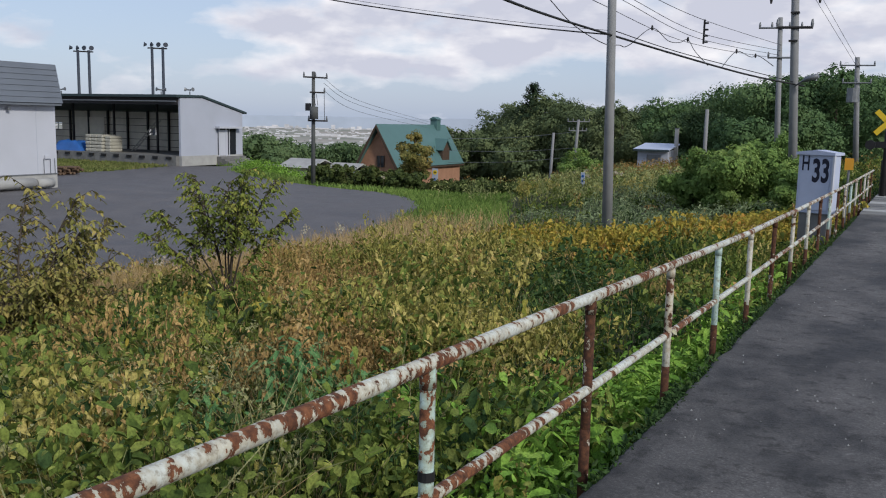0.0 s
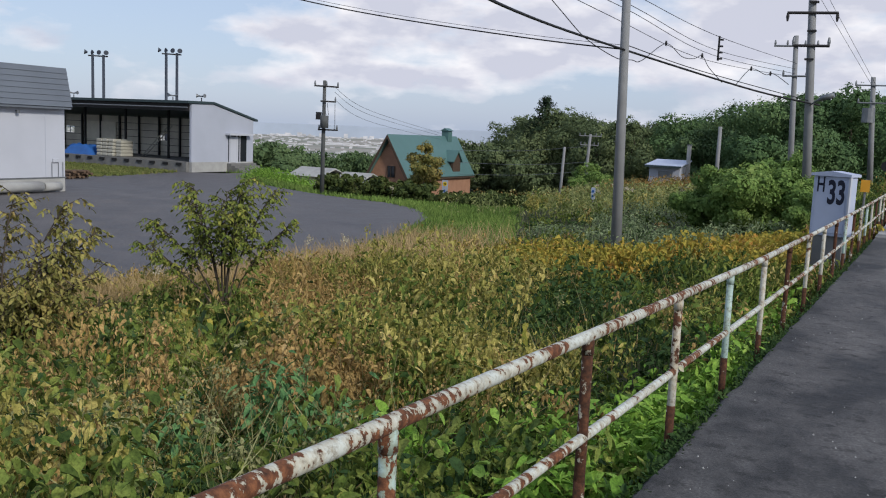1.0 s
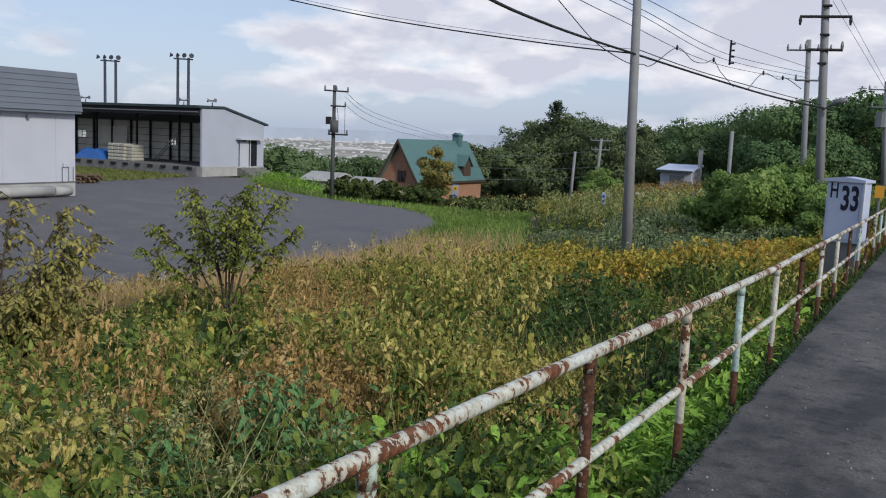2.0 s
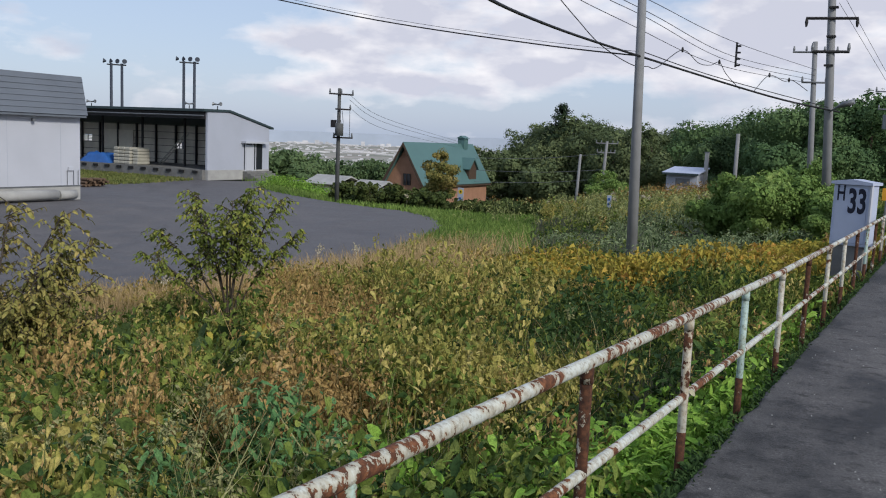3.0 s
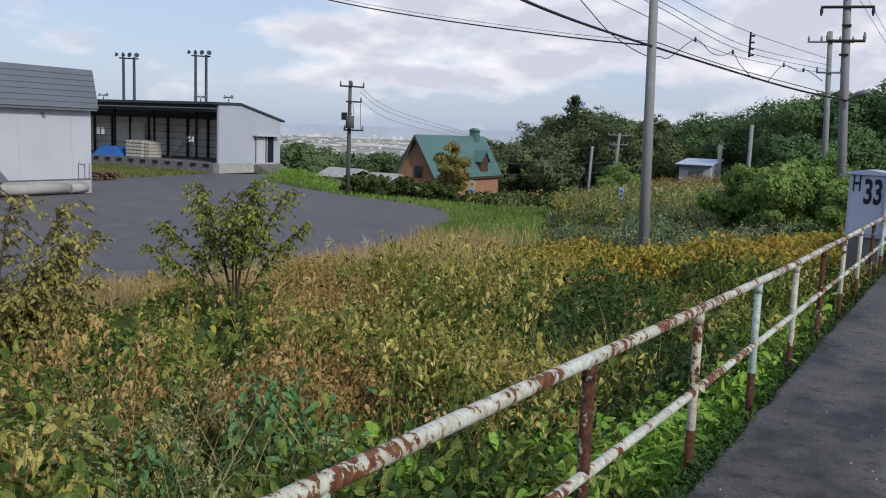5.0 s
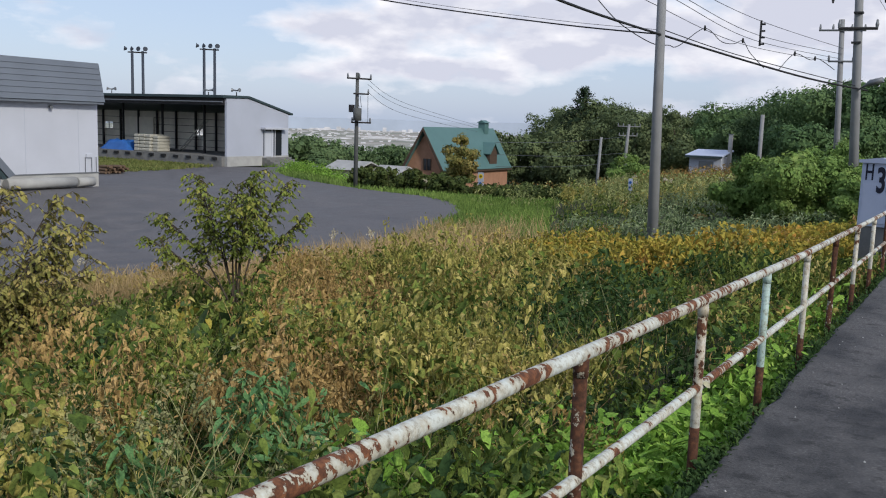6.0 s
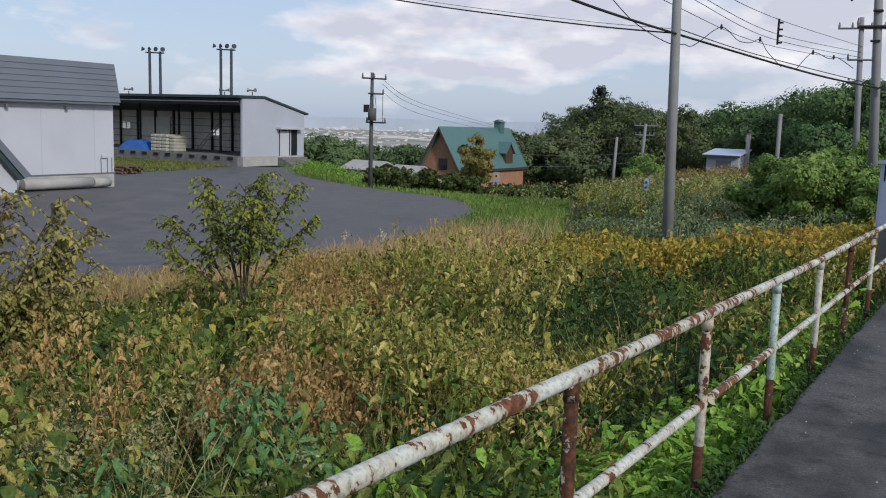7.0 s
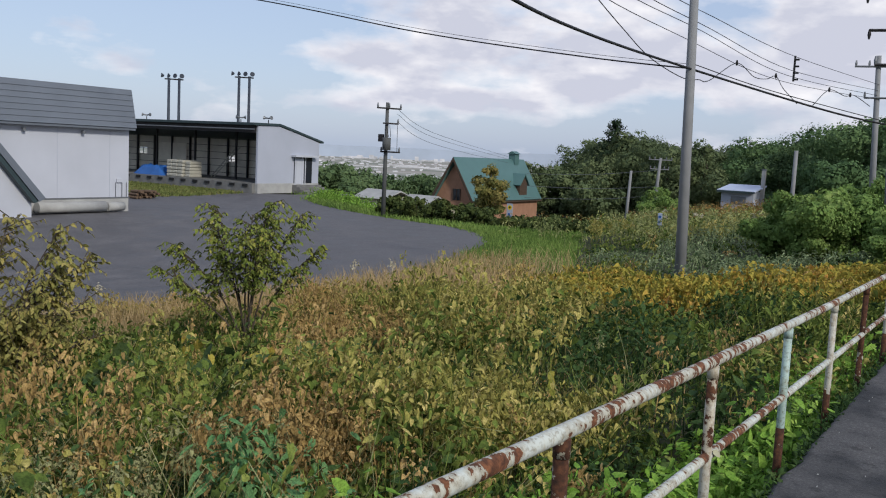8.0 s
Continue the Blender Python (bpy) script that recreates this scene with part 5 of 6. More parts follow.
def field(n, near=2.0, far=60.0, power=0.0):
    """Plan places over the bank, evenly by angle and thinner with distance, off the lot and the path."""
    r = (near * (far / near) ** rng.random(n)) if power == 0 else near + (far - near) * rng.random(n) ** power
    b = radians(27.4) - np.arctan(rng.uniform(-1.25, 1.0, n) * 0.5095)
    x, y = -0.65 - r * np.sin(b), 1.2 + r * np.cos(b)
    ok = (x < rail_x(y) - 0.1) & ~in_lot(x, y)
    return x[ok], y[ok], r[ok]


def drift(x, y, s, seed):
    return np.array([noise.noise((a * s, b * s, seed)) for a, b in zip(x, y)])


def blobs(x, y, spots):
    """Soft patches: (x, y, radius, weight)."""
    d = np.zeros(len(x))
    for cx, cy, rad, w in spots:
        d = np.maximum(d, w * np.exp(-((x - cx) ** 2 + (y - cy) ** 2) / rad ** 2))
    return d


def thicket(name, label, x, y, r, h, mat_leaf, nodes=8, bunch=1, size=0.085, wide=0.6, low=0.3, droop=0.4, curl=0.3, fold=0.2, stalk=0.06, category="weeds", lean_by=0.22, long=1.0):
    """Leafy plants grown together: arching stems with leaves set round them on short stalks, singly or in hanging bunches."""
    n = len(x)
    base = np.stack([x, y, ground(x, y) - 0.03], 1)
    lean = np.clip(rng.normal(0, lean_by, (n, 2)), -0.45, 0.45) * h[:, None]
    k = np.repeat(np.arange(n), nodes)
    j = np.tile(np.arange(nodes), n)
    u = low + (1 - low) * ((j + rng.random(len(k))) / nodes) ** 0.85
    a = rng.random(n)[k] * 6.28 + j * 2.4 + rng.normal(0, 0.3, len(k))
    out_r = stalk * rng.uniform(0.5, 1.6, len(k)) * (1.3 - 0.6 * u) * (1 + 0.03 * r[k])
    node = base[k] + np.stack([lean[k, 0] * u ** 1.6 + np.cos(a) * out_r, lean[k, 1] * u ** 1.6 + np.sin(a) * out_r, h[k] * u + out_r * 0.25], 1)
    g = np.repeat(np.arange(len(k)), bunch)
    m = len(g)
    rr = r[k][g]
    pos = node[g] + rng.normal(0, 1, (m, 3)) * (size * (0.1 if bunch == 1 else 0.6 + 0.03 * bunch)) * np.array([1, 1, long])
    out2 = np.stack([np.cos(a[g]), np.sin(a[g]), np.zeros(m)], 1)
    way = out2 * 0.9 + rng.normal(0, 0.55, (m, 3)) + np.array([0, 0, -droop])
    face = out2 * (0.3 + 0.5 * droop) + rng.normal(0, 0.3, (m, 3)) + np.array([0, 0, 0.9])
    sz = size * (0.5 + 1.25 * rng.random(m) ** 2.2) * (1 + 0.028 * np.clip(rr - 8, 0, 40))
    near = rr < 12
    meshes = []
    if near.any():
        meshes.append(broad_leaf_mesh(pos[near], way[near], face[near], sz[near], wide, fold, curl))
    if (~near).any():
        meshes.append(leaf_mesh(pos[~near], way[~near], sz[~near], wide, 0.25, curl))
    top = base + np.stack([lean[:, 0] * 0.85, lean[:, 1] * 0.85, h * 0.95], 1)
    meshes.append(blade_mesh(base, top, 0.006 + 0.0006 * r))
    v, q = joined(*meshes)
    return tagged(new(name, raw_mesh(name, v, q, mat_leaf)), label, category, kind="stuff")


def heads(name, label, n, spots, h, bits, size, length, mat_leaf, near=2.0, far=30.0, seed=5.0):
    """Bare stalks that carry drooping, tufted seed heads."""
    x, y, r = field(n, near, far)
    keep = (blobs(x, y, spots) * (1 + 0.8 * drift(x, y, 0.9, seed)) > rng.random(len(x))) & (rail_x(y) - x > 1.3)
    x, y, r = x[keep], y[keep], r[keep]
    n = len(x)
    z = ground(x, y)
    hh = rng.uniform(h[0], h[1], n)
    lean = np.clip(rng.normal(0, 0.22, (n, 2)), -0.4, 0.4)
    base = np.stack([x, y, z], 1)
    top = base + np.stack([lean[:, 0], lean[:, 1], hh], 1)
    k = np.repeat(np.arange(n), bits)
    u = rng.random(len(k))
    axis = np.stack([lean[:, 0] * 1.5, lean[:, 1] * 1.5, np.full(n, -0.55)], 1)
    axis = unit(axis) * length
    tuft = rng.normal(0, 0.28 * length, (len(k), 3)) * (1.1 - 0.6 * u)[:, None]
    pos = top[k] + axis[k] * u[:, None] * rng.uniform(0.6, 1.2, (len(k), 1)) + tuft
    way = tuft + rng.normal(0, 0.05, (len(k), 3)) + axis[k] * 0.4
    v, q = leaf_mesh(pos, way, size * (0.8 + r[k] * 0.035) * rng.uniform(0.6, 1.4, len(k)), 0.6)
    v, q = joined((v, q), blade_mesh(base, top, np.full(n, 0.008)))
    return tagged(new(name, raw_mesh(name, v, q, mat_leaf)), label, "weeds", kind="stuff")


def grass(name, label, x, y, h, width, mat_leaf, per=8, scatter=0.15, bend=0.2):
    z = ground(x, y)
    b0 = np.repeat(np.stack([x, y, z], 1), per, 0)
    b0[:, :2] += rng.normal(0, scatter, (len(b0), 2))
    hh = rng.uniform(h[0], h[1], len(b0))
    tip = b0 + np.stack([rng.normal(0, bend, len(b0)) * hh, rng.normal(0, bend, len(b0)) * hh, hh], 1)
    v, q = blade_mesh(b0, tip, width * rng.uniform(0.6, 1.4, len(b0)))
    return tagged(new(name, raw_mesh(name, v, q, mat_leaf)), label, "grass", kind="stuff")


BROWN = [(-4.75, 6.65, 0.45, 1.3), (-7.2, 9.7, 0.8, 0.9), (-8.7, 12.3, 1.2, 0.7), (-6.7, 5.8, 0.3, 1.1), (-5.6, 5.6, 0.25, 1.0), (-6.1, 8.8, 0.4, 0.8), (-7.9, 11.2, 0.9, 0.9), (-11, 14, 1.6, 0.6)]
# each kind: name, label, patches, everywhere, height, colour, nodes, bunch, leaf length, breadth, foliage from, droop, curl, fold, stalk
KINDS = [
    ("weeds", "dense tangle of green weeds on the bank", [(-3.2, 9.5, 1.2, 0.5), (-7.2, 7.5, 0.8, 0.7), (-9.5, 20, 1.5, 0.6), (-6, 16.5, 1.5, 0.6), (-5.94, 10.7, 0.75, 1.3), (-4.6, 6.3, 0.6, 0.6), (-6.8, 6.4, 0.9, 0.7), (-10.5, 16.5, 1.2, 0.6), (-7.5, 19, 1.2, 0.8)], 0.52, 0.8, "green", 13, 1, 0.066, 0.58, 0.42, 0.45, 0.55, 0.35, 0.08),
    ("dark_weeds", "dark green leafy weeds in hollows", [(-4.8, 12.5, 1.3, 1.2), (-3.6, 10.6, 1.0, 1.0), (-2.6, 7.9, 0.7, 0.9), (-2.5, 9.6, 0.9, 0.9), (-4.5, 16, 1.8, 0.75), (-5.6, 14.2, 1.2, 0.8), (-3.2, 6.4, 0.5, 0.8), (-2.9, 5.3, 0.5, 0.95), (-6.6, 7.0, 0.6, 0.6), (-5.3, 6.2, 0.5, 0.8), (-4.2, 4.4, 0.6, 0.7), (-5.7, 4.6, 0.8, 0.9), (-5.2, 5.2, 0.5, 0.9), (-5.9, 6.2, 0.5, 0.9), (-3.9, 5.3, 0.4, 0.9)], 0.40, 0.55, "dark", 11, 1, 0.07, 0.5, 0.25, 0.3, 0.3, 0.25, 0.09),
    ("dry_weeds", "withered weeds with curled rosy brown leaves", BROWN, 0.06, 0.95, "rosy", 2, 26, 0.040, 0.5, 0.8, 0.9, 0.9, 0.6, 0.07),
    ("brown_weeds", "dry tan and brown autumn weeds", [(-9.0, 13.2, 2.6, 0.6), (-12, 16, 3.0, 0.85), (-9.5, 17, 2.2, 0.6), (-14.5, 14, 2.5, 0.9), (-14.3, 18, 2.3, 0.9), (-14, 22, 2.3, 0.85)], 0.17, 0.9, "brown", 3, 14, 0.040, 0.5, 0.7, 0.7, 0.8, 0.5, 0.08),
    ("yellowing_weeds", "pale yellow-green weeds turning in autumn", [(-3.9, 8.1, 1.1, 1.2), (-6.0, 12.2, 1.6, 0.9), (-7.6, 14.0, 2.2, 1.1), (-5.0, 9.4, 0.9, 0.9), (-8.6, 16.5, 2.2, 0.8), (-11.5, 19.5, 2.6, 0.75), (-5.5, 7.9, 0.6, 0.6), (-13, 26, 2.5, 0.6), (-9, 27, 2.0, 0.5), (-6.6, 7.4, 1.1, 0.55), (-5.6, 6.9, 0.6, 0.6)], 0.22, 0.95, "lime", 4, 12, 0.047, 0.58, 0.62, 0.75, 0.9, 0.5, 0.09),
    ("golden_weeds", "yellow and orange autumn knotweed", [(-10.4, 23.6, 1.7, 1.3), (-8.6, 20.8, 1.6, 1.3), (-6.7, 18.9, 1.3, 1.2), (-5.8, 17.2, 1.1, 1.1), (-4.5, 20.8, 1.6, 1.7), (-3.6, 22.8, 1.6, 1.7), (-3.4, 25, 1.8, 1.6), (-12.2, 26, 1.5, 1.2), (-6.8, 12.6, 0.3, 1.0)], 0.0, 1.0, "gold", 9, 3, 0.07, 0.75, 0.35, 0.6, 0.6, 0.35, 0.1),
    ("grey_weeds", "grey-green mugwort growing round the pole", [(-7.6, 29.5, 2.6, 1.9), (-11.0, 32, 2.6, 1.3), (-10, 37, 3, 1.2), (-6.2, 26.4, 1.7, 1.8), (-5.6, 31.5, 2.0, 1.6)], 0.0, 0.9, "grey", 10, 2, 0.06, 0.35, 0.3, 0.1, 0.3, 0.2, 0.08),
    ("vines", "bright green creeping vine leaves below the railing", [(-2.05, 4.2, 0.4, 1.5), (-2.1, 5.1, 0.45, 1.5), (-2.2, 6.5, 0.5, 1.6), (-2.05, 7.4, 0.4, 1.4), (-2.05, 8.8, 0.4, 1.2), (-2.05, 10.8, 0.4, 1.2), (-2.0, 13, 0.5, 1.2), (-3.1, 5.6, 0.4, 1.0)], 0.0, 0.58, "vine", 7, 2, 0.085, 0.42, 0.35, 0.35, 0.4, 0.25, 0.09),
]


def lawn(x, y):
    """The mown strip between the lot and the weeds."""
    return (x < -12.9 - 0.41 * (y - 30)) & (y > 27.0)


def tallest(x, y):
    """How high the weeds stand over the bank, on the whole."""
    d = rail_x(y) - x
    h = 0.62 + 0.5 * smooth01(d / 2.2)
    h = h * (1 - 0.42 * smooth01((y - 13) / 6)) * (1 - 0.42 * smooth01((d - 6.5) / 5))
    return np.where(y > 24.5, np.where(x < -10.5, 0.55, 0.68) + 0.35 * smooth01((y - 33) / 8), h)


# rounded mounds, each of one kind of weed, with sunken gaps between them
mx, my, mr = [np.concatenate(c) for c in zip(field(430, 0.5, 17.0, 0.5), field(900, 15.0, 62.0, 0.6))]
rad = rng.uniform(0.3, 0.8, len(mx)) * (1 + 0.035 * mr)
peak = rng.uniform(0.35, 1.3, len(mx))
score = np.stack([np.maximum(blobs(mx, my, kd[2]), kd[3]) * (1 + 1.1 * drift(mx, my, 0.8, 30.0 + 3 * i)) for i, kd in enumerate(KINDS)])
score += rng.normal(0, 0.09, score.shape)
order = score.argsort(0)
kind, second = order[-1], order[-2]
hk = np.array([kd[4] for kd in KINDS])
x, y, r = [np.concatenate(c) for c in zip(field(3000, 2.3, 9.0, 0.75), field(9500, 9.0, 25.0, 0.75), field(6000, 25.0, 62.0, 0.9))]
out = lawn(x, y)
x, y, r = x[~out], y[~out], r[~out]
best = np.full(len(x), -1)
h = np.full(len(x), 0.0)
mix = rng.random(len(x)) < 0.12
for k in range(len(mx)):
    d2 = ((x - mx[k]) ** 2 + (y - my[k]) ** 2) / rad[k] ** 2
    top = hk[kind[k]] * peak[k] * np.clip(1 - d2, 0, 1) ** 0.6
    up = top > h
    h[up] = top[up]
    best[up] = np.where(mix[up], second[k], kind[k])
low = best < 0
best[low] = np.where(drift(x[low], y[low], 1.3, 9.0) > 0.05, 0, 1)
patch = np.stack([blobs(x, y, kd[2]) * (1 + 0.9 * drift(x, y, 1.2, 70.0 + 5 * i)) for i, kd in enumerate(KINDS)])
firm = patch.max(0) > 0.42 + 0.4 * rng.random(len(x))
best[firm] = patch.argmax(0)[firm]
h[firm] = np.maximum(h[firm], 0.55 * hk[best[firm]])
h = (np.maximum(h, 0.14) + 0.04) * tallest(x, y) * rng.uniform(0.78, 1.22, len(x))
stray = rng.random(len(x)) < 0.03
best[stray] = rng.integers(0, 5, stray.sum())
keep = ((h > 0.3) | (rng.random(len(x)) < 0.45)) & (rng.random(len(x)) < 0.95 + 0.9 * drift(x, y, 1.6, 51.0))
x, y, r, h, best = x[keep], y[keep], r[keep], h[keep], best[keep]
# withered clumps stand among greener plants
green_between = np.isin(best, (2, 3, 4)) & (rng.random(len(x)) < 0.24)
best[green_between] = np.where(rng.random(green_between.sum()) < 0.65, 0, 1)
h[green_between] *= 0.82
for i, (nm, lab, _, _, _, mt, nd, bu, sz, wd, lo, dr, cu, fo, st) in enumerate(KINDS):
    m = best == i
    thicket(nm, lab, x[m], y[m], r[m], h[m], F[mt], nd, bu, sz, wd, lo, dr, cu, fo, st, long=1.0 if bu < 8 else 1.6)
x, y, r = [np.concatenate(c) for c in zip(field(1500, 2.3, 9.0, 0.75), field(4000, 9.0, 40.0, 1.2))]
m = ~lawn(x, y) & (blobs(x, y, KINDS[7][2]) < 0.7)
x, y, r = x[m], y[m], r[m]
lush = drift(x, y, 1.1, 15.0) > 0.15
# The dark undergrowth puts the shade of the gaps into its leaf colour.
for m, nm, lab, mt in ((lush, "undergrowth", "low green undergrowth between taller weeds", "broad"), (~lush, "dark_undergrowth", "low dark undergrowth in the hollows", "dark")):
    thicket(nm, lab, x[m], y[m], r[m], rng.uniform(0.18, 0.42, m.sum()) * tallest(x[m], y[m]), F[mt], 6, 1, 0.06, 0.5, 0.2, 0.3, 0.3, 0.25, 0.08)
yy = rng.uniform(3.2, 12, 520)
xx = rail_x(yy) - 0.12 - 0.75 * rng.random(520) ** 1.4
thicket("creepers", "bright green creeping leaves along the railing foot", xx, yy, np.hypot(xx, yy - 1.5), rng.uniform(0.15, 0.42, 520), F["vine"], 7, 2, 0.07, 0.5, 0.3, 0.3, 0.4, 0.25, 0.09)
x, y, r = field(700, 5, 13)
m = blobs(x, y, [(-7.7, 8.8, 0.9, 0.9), (-8.9, 8.6, 1.0, 0.9), (-9.6, 10.4, 1.0, 0.6), (-6.6, 8.2, 0.8, 0.3)]) > rng.random(len(x))
thicket("broad_leaves", "large grey-green heart-shaped climbing leaves", x[m], y[m], r[m], rng.uniform(0.65, 0.95, m.sum()), F["broad"], 3, 1, 0.17, 0.9, 0.7, 0.7, 0.2, 0.15, 0.12)
x, y, r = field(500, 4, 12)
m = blobs(x, y, [(-7.6, 8.6, 1.6, 0.25), (-5.6, 7.6, 1.0, 0.25), (-6.4, 8.8, 0.8, 0.25)]) > rng.random(len(x))
thicket("yellow_leaves", "scattered clear yellow leaves among withered weeds", x[m], y[m], r[m], rng.uniform(0.7, 0.95, m.sum()), F["gold"], 2, 1, 0.14, 0.7, 0.85, 0.9, 0.3, 0.2, 0.1)
for cx, cy, cr, n in ((-4.4, 6.0, 0.17, 34), (-4.25, 4.85, 0.1, 9), (-3.5, 5.5, 0.14, 14)):
    xx, yy = cx + rng.normal(0, cr, n), cy + rng.normal(0, cr * 1.15, n)
    hh = 0.82 * tallest(xx, yy) * np.exp(-((xx - cx) ** 2 + (yy - cy) ** 2) / (3.2 * cr) ** 2) * rng.uniform(0.8, 1.15, n)
    thicket("bluish_weeds", "clump of bluish green pointed leaves", xx, yy, np.full(n, 5.0), hh, F["teal"], 12, 2, 0.085, 0.36, 0.35, 0.45, 0.35, 0.3, 0.09)
for cx, cy, cr, n in ((-4.75, 6.65, 0.2, 20), (-5.55, 5.65, 0.14, 8), (-6.65, 5.85, 0.16, 8), (-7.2, 9.7, 0.35, 22)):
    xx, yy = cx + rng.normal(0, cr, n), cy + rng.normal(0, cr * 1.2, n)
    thicket("withered_weeds", "upright withered weeds hung with curled pinkish leaves", xx, yy, np.full(n, 6.0), 1.0 * tallest(xx, yy) * rng.uniform(0.72, 1.08, n), F["rosy"], 3, 16, 0.042, 0.55, 0.45, 0.9, 0.9, 0.6, 0.06, long=1.5)
heads("seed_heads", "tufted pale seed heads on thin stalks", 3000, [(-4.95, 5.05, 0.6, 0.9), (-5.3, 5.6, 0.9, 0.3), (-4.2, 4.4, 0.9, 0.2), (-7, 8, 2.2, 0.06)], (0.6, 0.9), 34, 0.03, 0.12, F["pale"], near=3, far=14)
heads("brown_seed_heads", "drooping pinkish brown seed heads", 1700, BROWN + [(-6, 7, 2.5, 0.12)], (0.6, 0.95), 38, 0.028, 0.15, F["rosy"], near=4, far=20, seed=3.0)
x, y, r = field(1800, 3, 20)
k = rail_x(y) - x > 1.2
x, y = x[k], y[k]
grass("stalks", "thin dry stalks rising through the weeds", x, y, (0.4, 0.95), 0.006, F["straw"], 1, 0.05, 0.45)
x, y, r = field(1500, 2.6, 9)
k = (rail_x(y) - x > 1.3) & (x < -3.2)
x, y = x[k], y[k]
grass("arching_stalks", "pale arching stalks tangled through the near weeds", x, y, (0.45, 1.0), 0.009, F["pale"], 1, 0.05, 0.6)
x, y, r = field(1500, 3, 16)
k = rail_x(y) - x > 1.4
x, y = x[k], y[k]
grass("long_grass", "long green grass blades among weeds", x, y, (0.35, 0.8), 0.010, F["green"], 3, 0.08, 0.45)
x, y, r = field(24000, 13, 40)
edge = blobs(x, y, [(-14.6, 13.5, 2.5, 1.0), (-14.4, 17, 2.3, 1.0), (-14.0, 20.5, 2.4, 1.0), (-14.6, 24.5, 2.2, 0.8), (-12.5, 17.5, 2.2, 0.5), (-16, 28.5, 2, 0.5)]) > rng.random(len(x))
grass("tall_grass", "pinkish straw tall grass along the lot edge", x[edge], y[edge], (0.25, 0.8), 0.016, F["straw"], 8, 0.16, 0.3)
heads("plumes", "pale feathery grass plumes by the lot", 3000, [(-14.6, 19.5, 1.6, 0.06), (-14.2, 23, 1.6, 0.08), (-15.4, 15, 1.5, 0.05), (-18, 50, 5, 0.25), (-14, 46, 4, 0.25)], (0.8, 1.15), 34, 0.035, 0.16, F["plume"], near=12, far=56)
n = 9000
gx1, gy1 = rng.uniform(-26, -11.5, n), rng.uniform(26.5, 46, n)
ok = ~in_lot(gx1, gy1) & lawn(gx1 + 0.5, gy1)
grass("green_grass", "fresh green grass strip beside the lot", gx1[ok], gy1[ok], (0.12, 0.3), 0.04, F["grass"], 5, 0.2, 0.35)
n = 8000
gx1, gy1 = rng.uniform(-50, -22, n), rng.uniform(39, 66, n)
ok = ~in_lot(gx1, gy1) & (gy1 < 62)
grass("green_grass", "green grass verge on the far side of lot", gx1[ok], gy1[ok], (0.15, 0.4), 0.06, F["grass"], 4, 0.25, 0.35)
n = 1600
gx1, gy1 = rng.uniform(-80, -49.8, n * 3), rng.uniform(39, 52.7, n * 3)
ok = (gx1 < -50.2 - 0.25 * (gy1 - 45) * (gy1 > 45)) & (gy1 > 41.5 - 0.25 * (gx1 + 50) * 0.2)
gx1, gy1 = gx1[ok], gy1[ok]
b0 = np.stack([gx1, gy1, np.full(len(gx1), LOT_Z)], 1).repeat(6, 0)
b0[:, :2] += rng.normal(0, 0.3, (len(b0), 2))
tip = b0 + np.stack([rng.normal(0, 0.08, len(b0)), rng.normal(0, 0.08, len(b0)), rng.uniform(0.05, 0.22, len(b0))], 1)
v, q = blade_mesh(b0, tip, np.full(len(b0), 0.12))
tagged(new("verge_grass", raw_mesh("verge_grass", v, q, F["verge"])), "thin yellowish grass before the warehouse slab", "grass", kind="stuff")
for nm, lab, spots, mt in (("far_weeds", "tall pale plumes and weeds towards the hut", [(-17, 48, 4.5, 0.9), (-13, 46, 4, 0.9), (-9, 44, 4, 0.8), (-14, 41, 3.5, 0.7), (-20, 52, 4, 0.8)], "sage"), ("far_brown_weeds", "rusty brown weeds around the hut", [(-17, 66, 6, 1.0), (-21, 62, 6, 1.0), (-12, 66, 5, 0.9), (-16, 57, 6, 0.9)], "rust")):
    x, y, r = field(8000, 38, 78)
    m = blobs(x, y, spots) > rng.random(len(x))
    thicket(nm, lab, x[m], y[m], r[m], rng.uniform(0.7, 1.3, m.sum()), F[mt], 8, 2, 0.065, 0.45, 0.3, 0.4, 0.3, 0.2, 0.1)
gx1, gy1 = rng.uniform(-47, -36, 900), rng.uniform(46, 60, 900)
ok = ~in_lot(gx1, gy1) & (blobs(gx1, gy1, [(-45.5, 56, 2.6, 1.2), (-43, 53.5, 2.4, 1.0), (-40, 52, 2.0, 0.6)]) > rng.random(900))
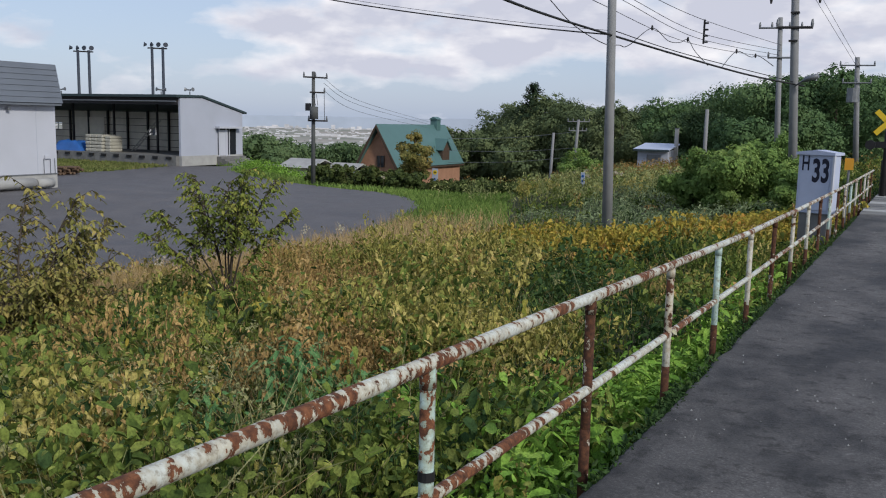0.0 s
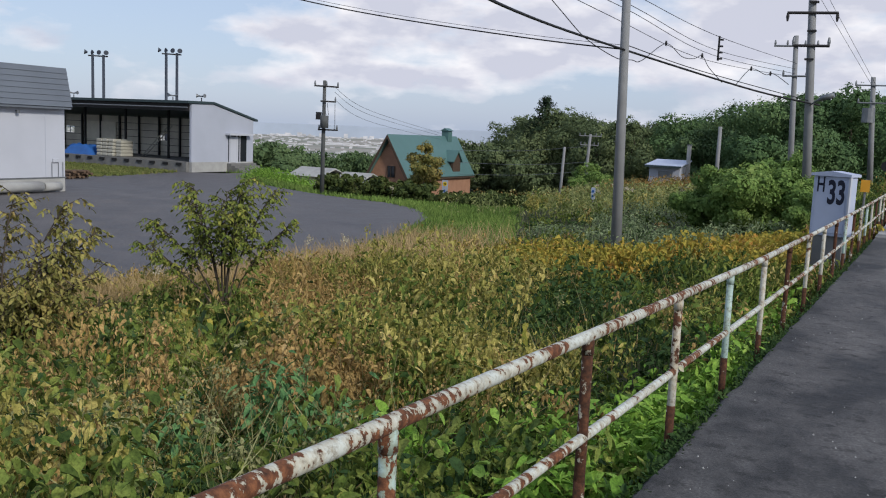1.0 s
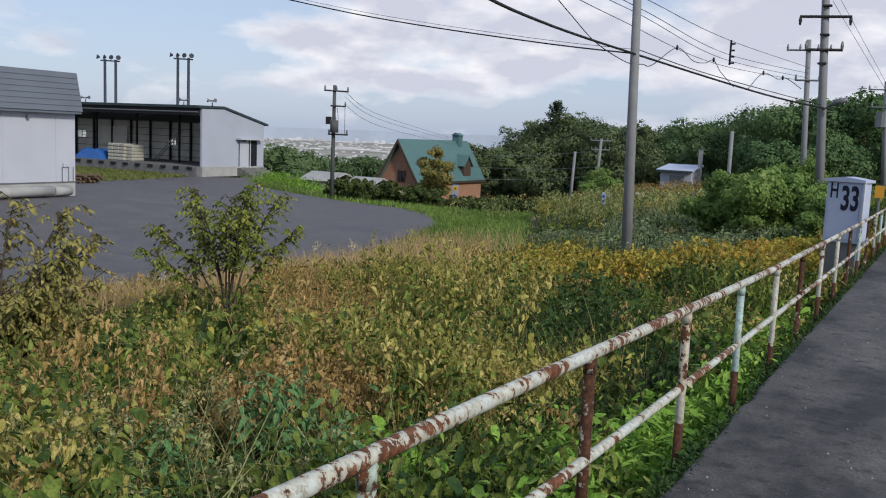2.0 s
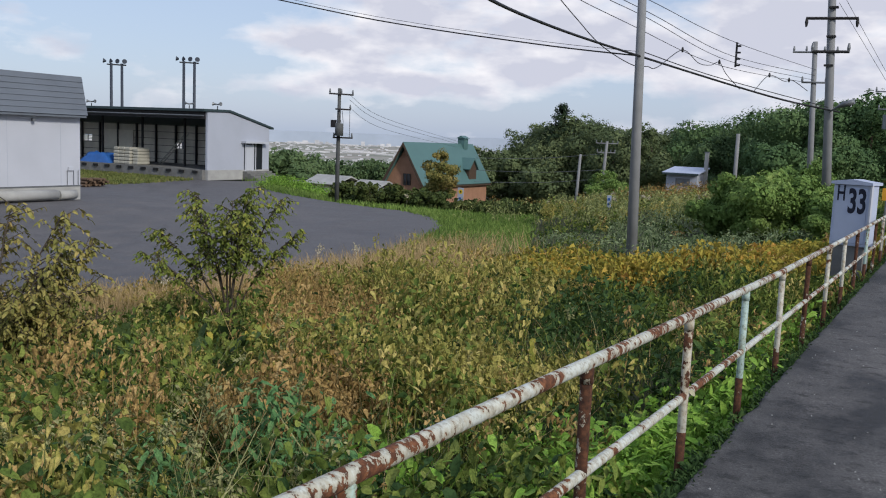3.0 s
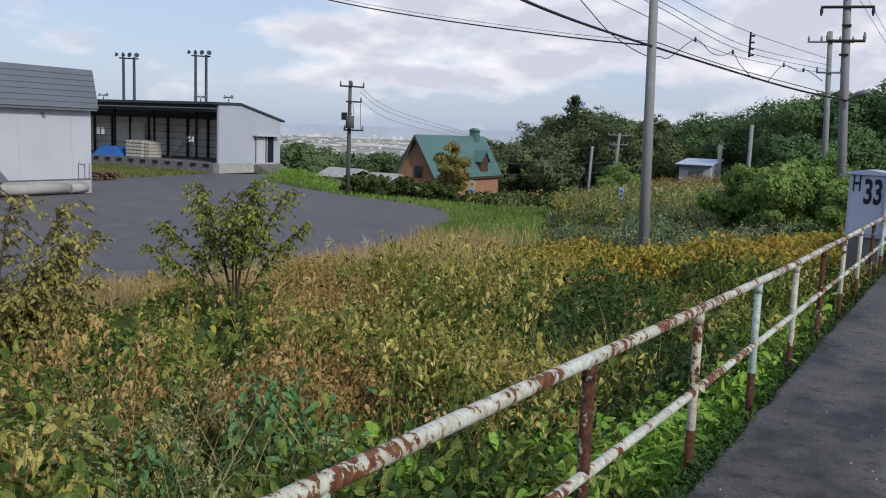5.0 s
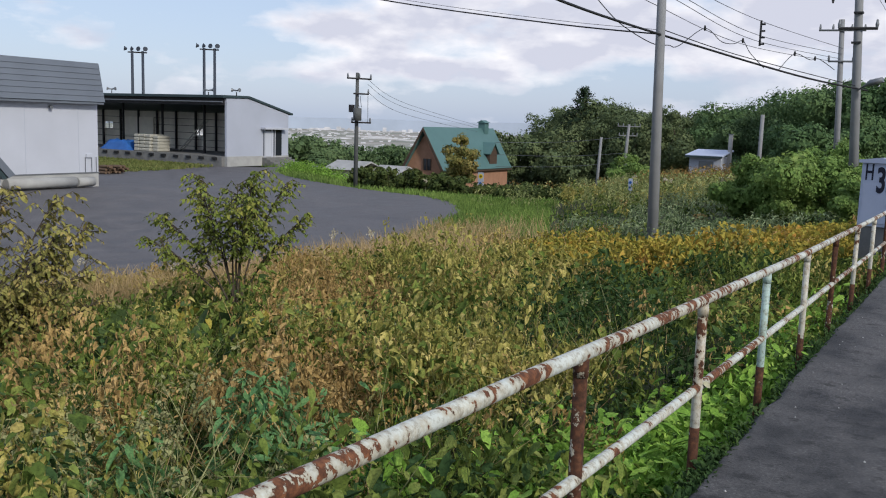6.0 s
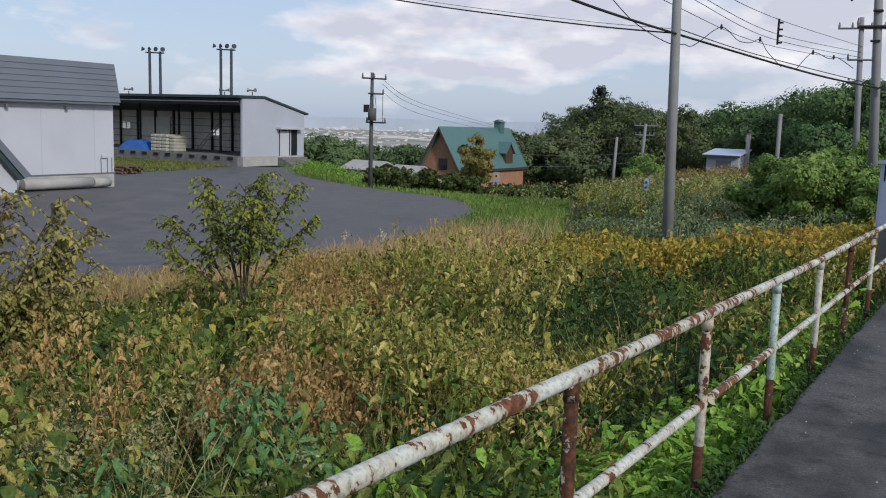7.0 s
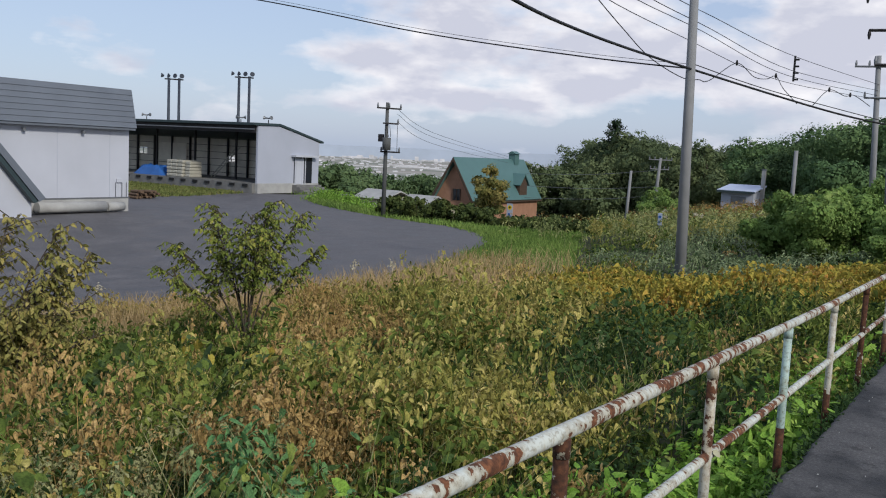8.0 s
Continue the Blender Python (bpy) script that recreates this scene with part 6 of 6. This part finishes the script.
thicket("verge_weeds", "tall fresh green weeds on the verge slope", gx1[ok], gy1[ok], np.full(ok.sum(), 30.0), rng.uniform(0.5, 1.1, ok.sum()), F["vine"], 9, 2, 0.085, 0.5, 0.2, 0.3, 0.3, 0.2, 0.12)
for k in range(22):
    px = 562 + k * 15 + 4 * math.sin(k * 3.1)
    D = 58.2 - 0.027 * (px - 562) + 1.2 * math.sin(k * 1.7)
    x, y = spot(px, 0, D)
    tree("hedge_bush", "rounded dark hedge bush along the lot verge", x, y, (1.6 if k < 11 else 0.8) + 0.25 * math.sin(k * 2.3), 1.05, F["hedge"], 1300, 0.14, 0.04, 0.02, seed=800 + k, group="hedge")

# moss and small weeds creeping over the walkway's edge
yy = np.concatenate([rng.uniform(2.0, 22, 2600), rng.normal(5.95, 0.25, 420), rng.normal(9.0, 0.5, 260)])
ex = rail_x(yy) + 0.10 - np.abs(rng.normal(0, 0.05, len(yy))) + 0.05
e0 = np.stack([ex, yy, path_z(yy) - 0.03], 1)
hh = rng.uniform(0.02, 0.09, len(yy))
e1 = e0 + np.stack([rng.normal(-0.02, 0.05, len(yy)), rng.normal(0, 0.05, len(yy)), hh], 1)
v, q = leaf_mesh(e0, e1 - e0, rng.uniform(0.02, 0.055, len(yy)), 0.5)
tagged(new("edge_weeds", raw_mesh("edge_weeds", v, q, F["dark"])), "moss and small weeds along the asphalt edge", "weeds", kind="stuff")

# pale chips of stone and dry leaf bits lying on the walkway
n = 260
yy = 3.0 + 17 * rng.random(n) ** 1.5
xx = rail_x(yy) + 0.2 + rng.random(n) ** 1.3 * 2.6
chips = Geo()
for cx, cy, cr, turn in zip(xx, yy, rng.uniform(0.0025, 0.008, n), rng.random(n) * 6.28):
    cz = float(path_z(cy)) + 0.004
    ring = [(cx + cr * f * math.cos(turn + k * 1.571), cy + cr * g * math.sin(turn + k * 1.571)) for k, (f, g) in enumerate(((1, 0.7), (0.8, 0.9), (1.1, 0.6), (0.9, 1.0)))]
    chips.add([(*p, cz - 0.004) for p in ring] + [(cx, cy, cz + cr * 0.6)], [(0, 1, 4), (1, 2, 4), (2, 3, 4), (3, 0, 4)])
tagged(part("stone_chips", chips, "concrete"), "pale stone chips scattered over the asphalt", "chips", kind="stuff")
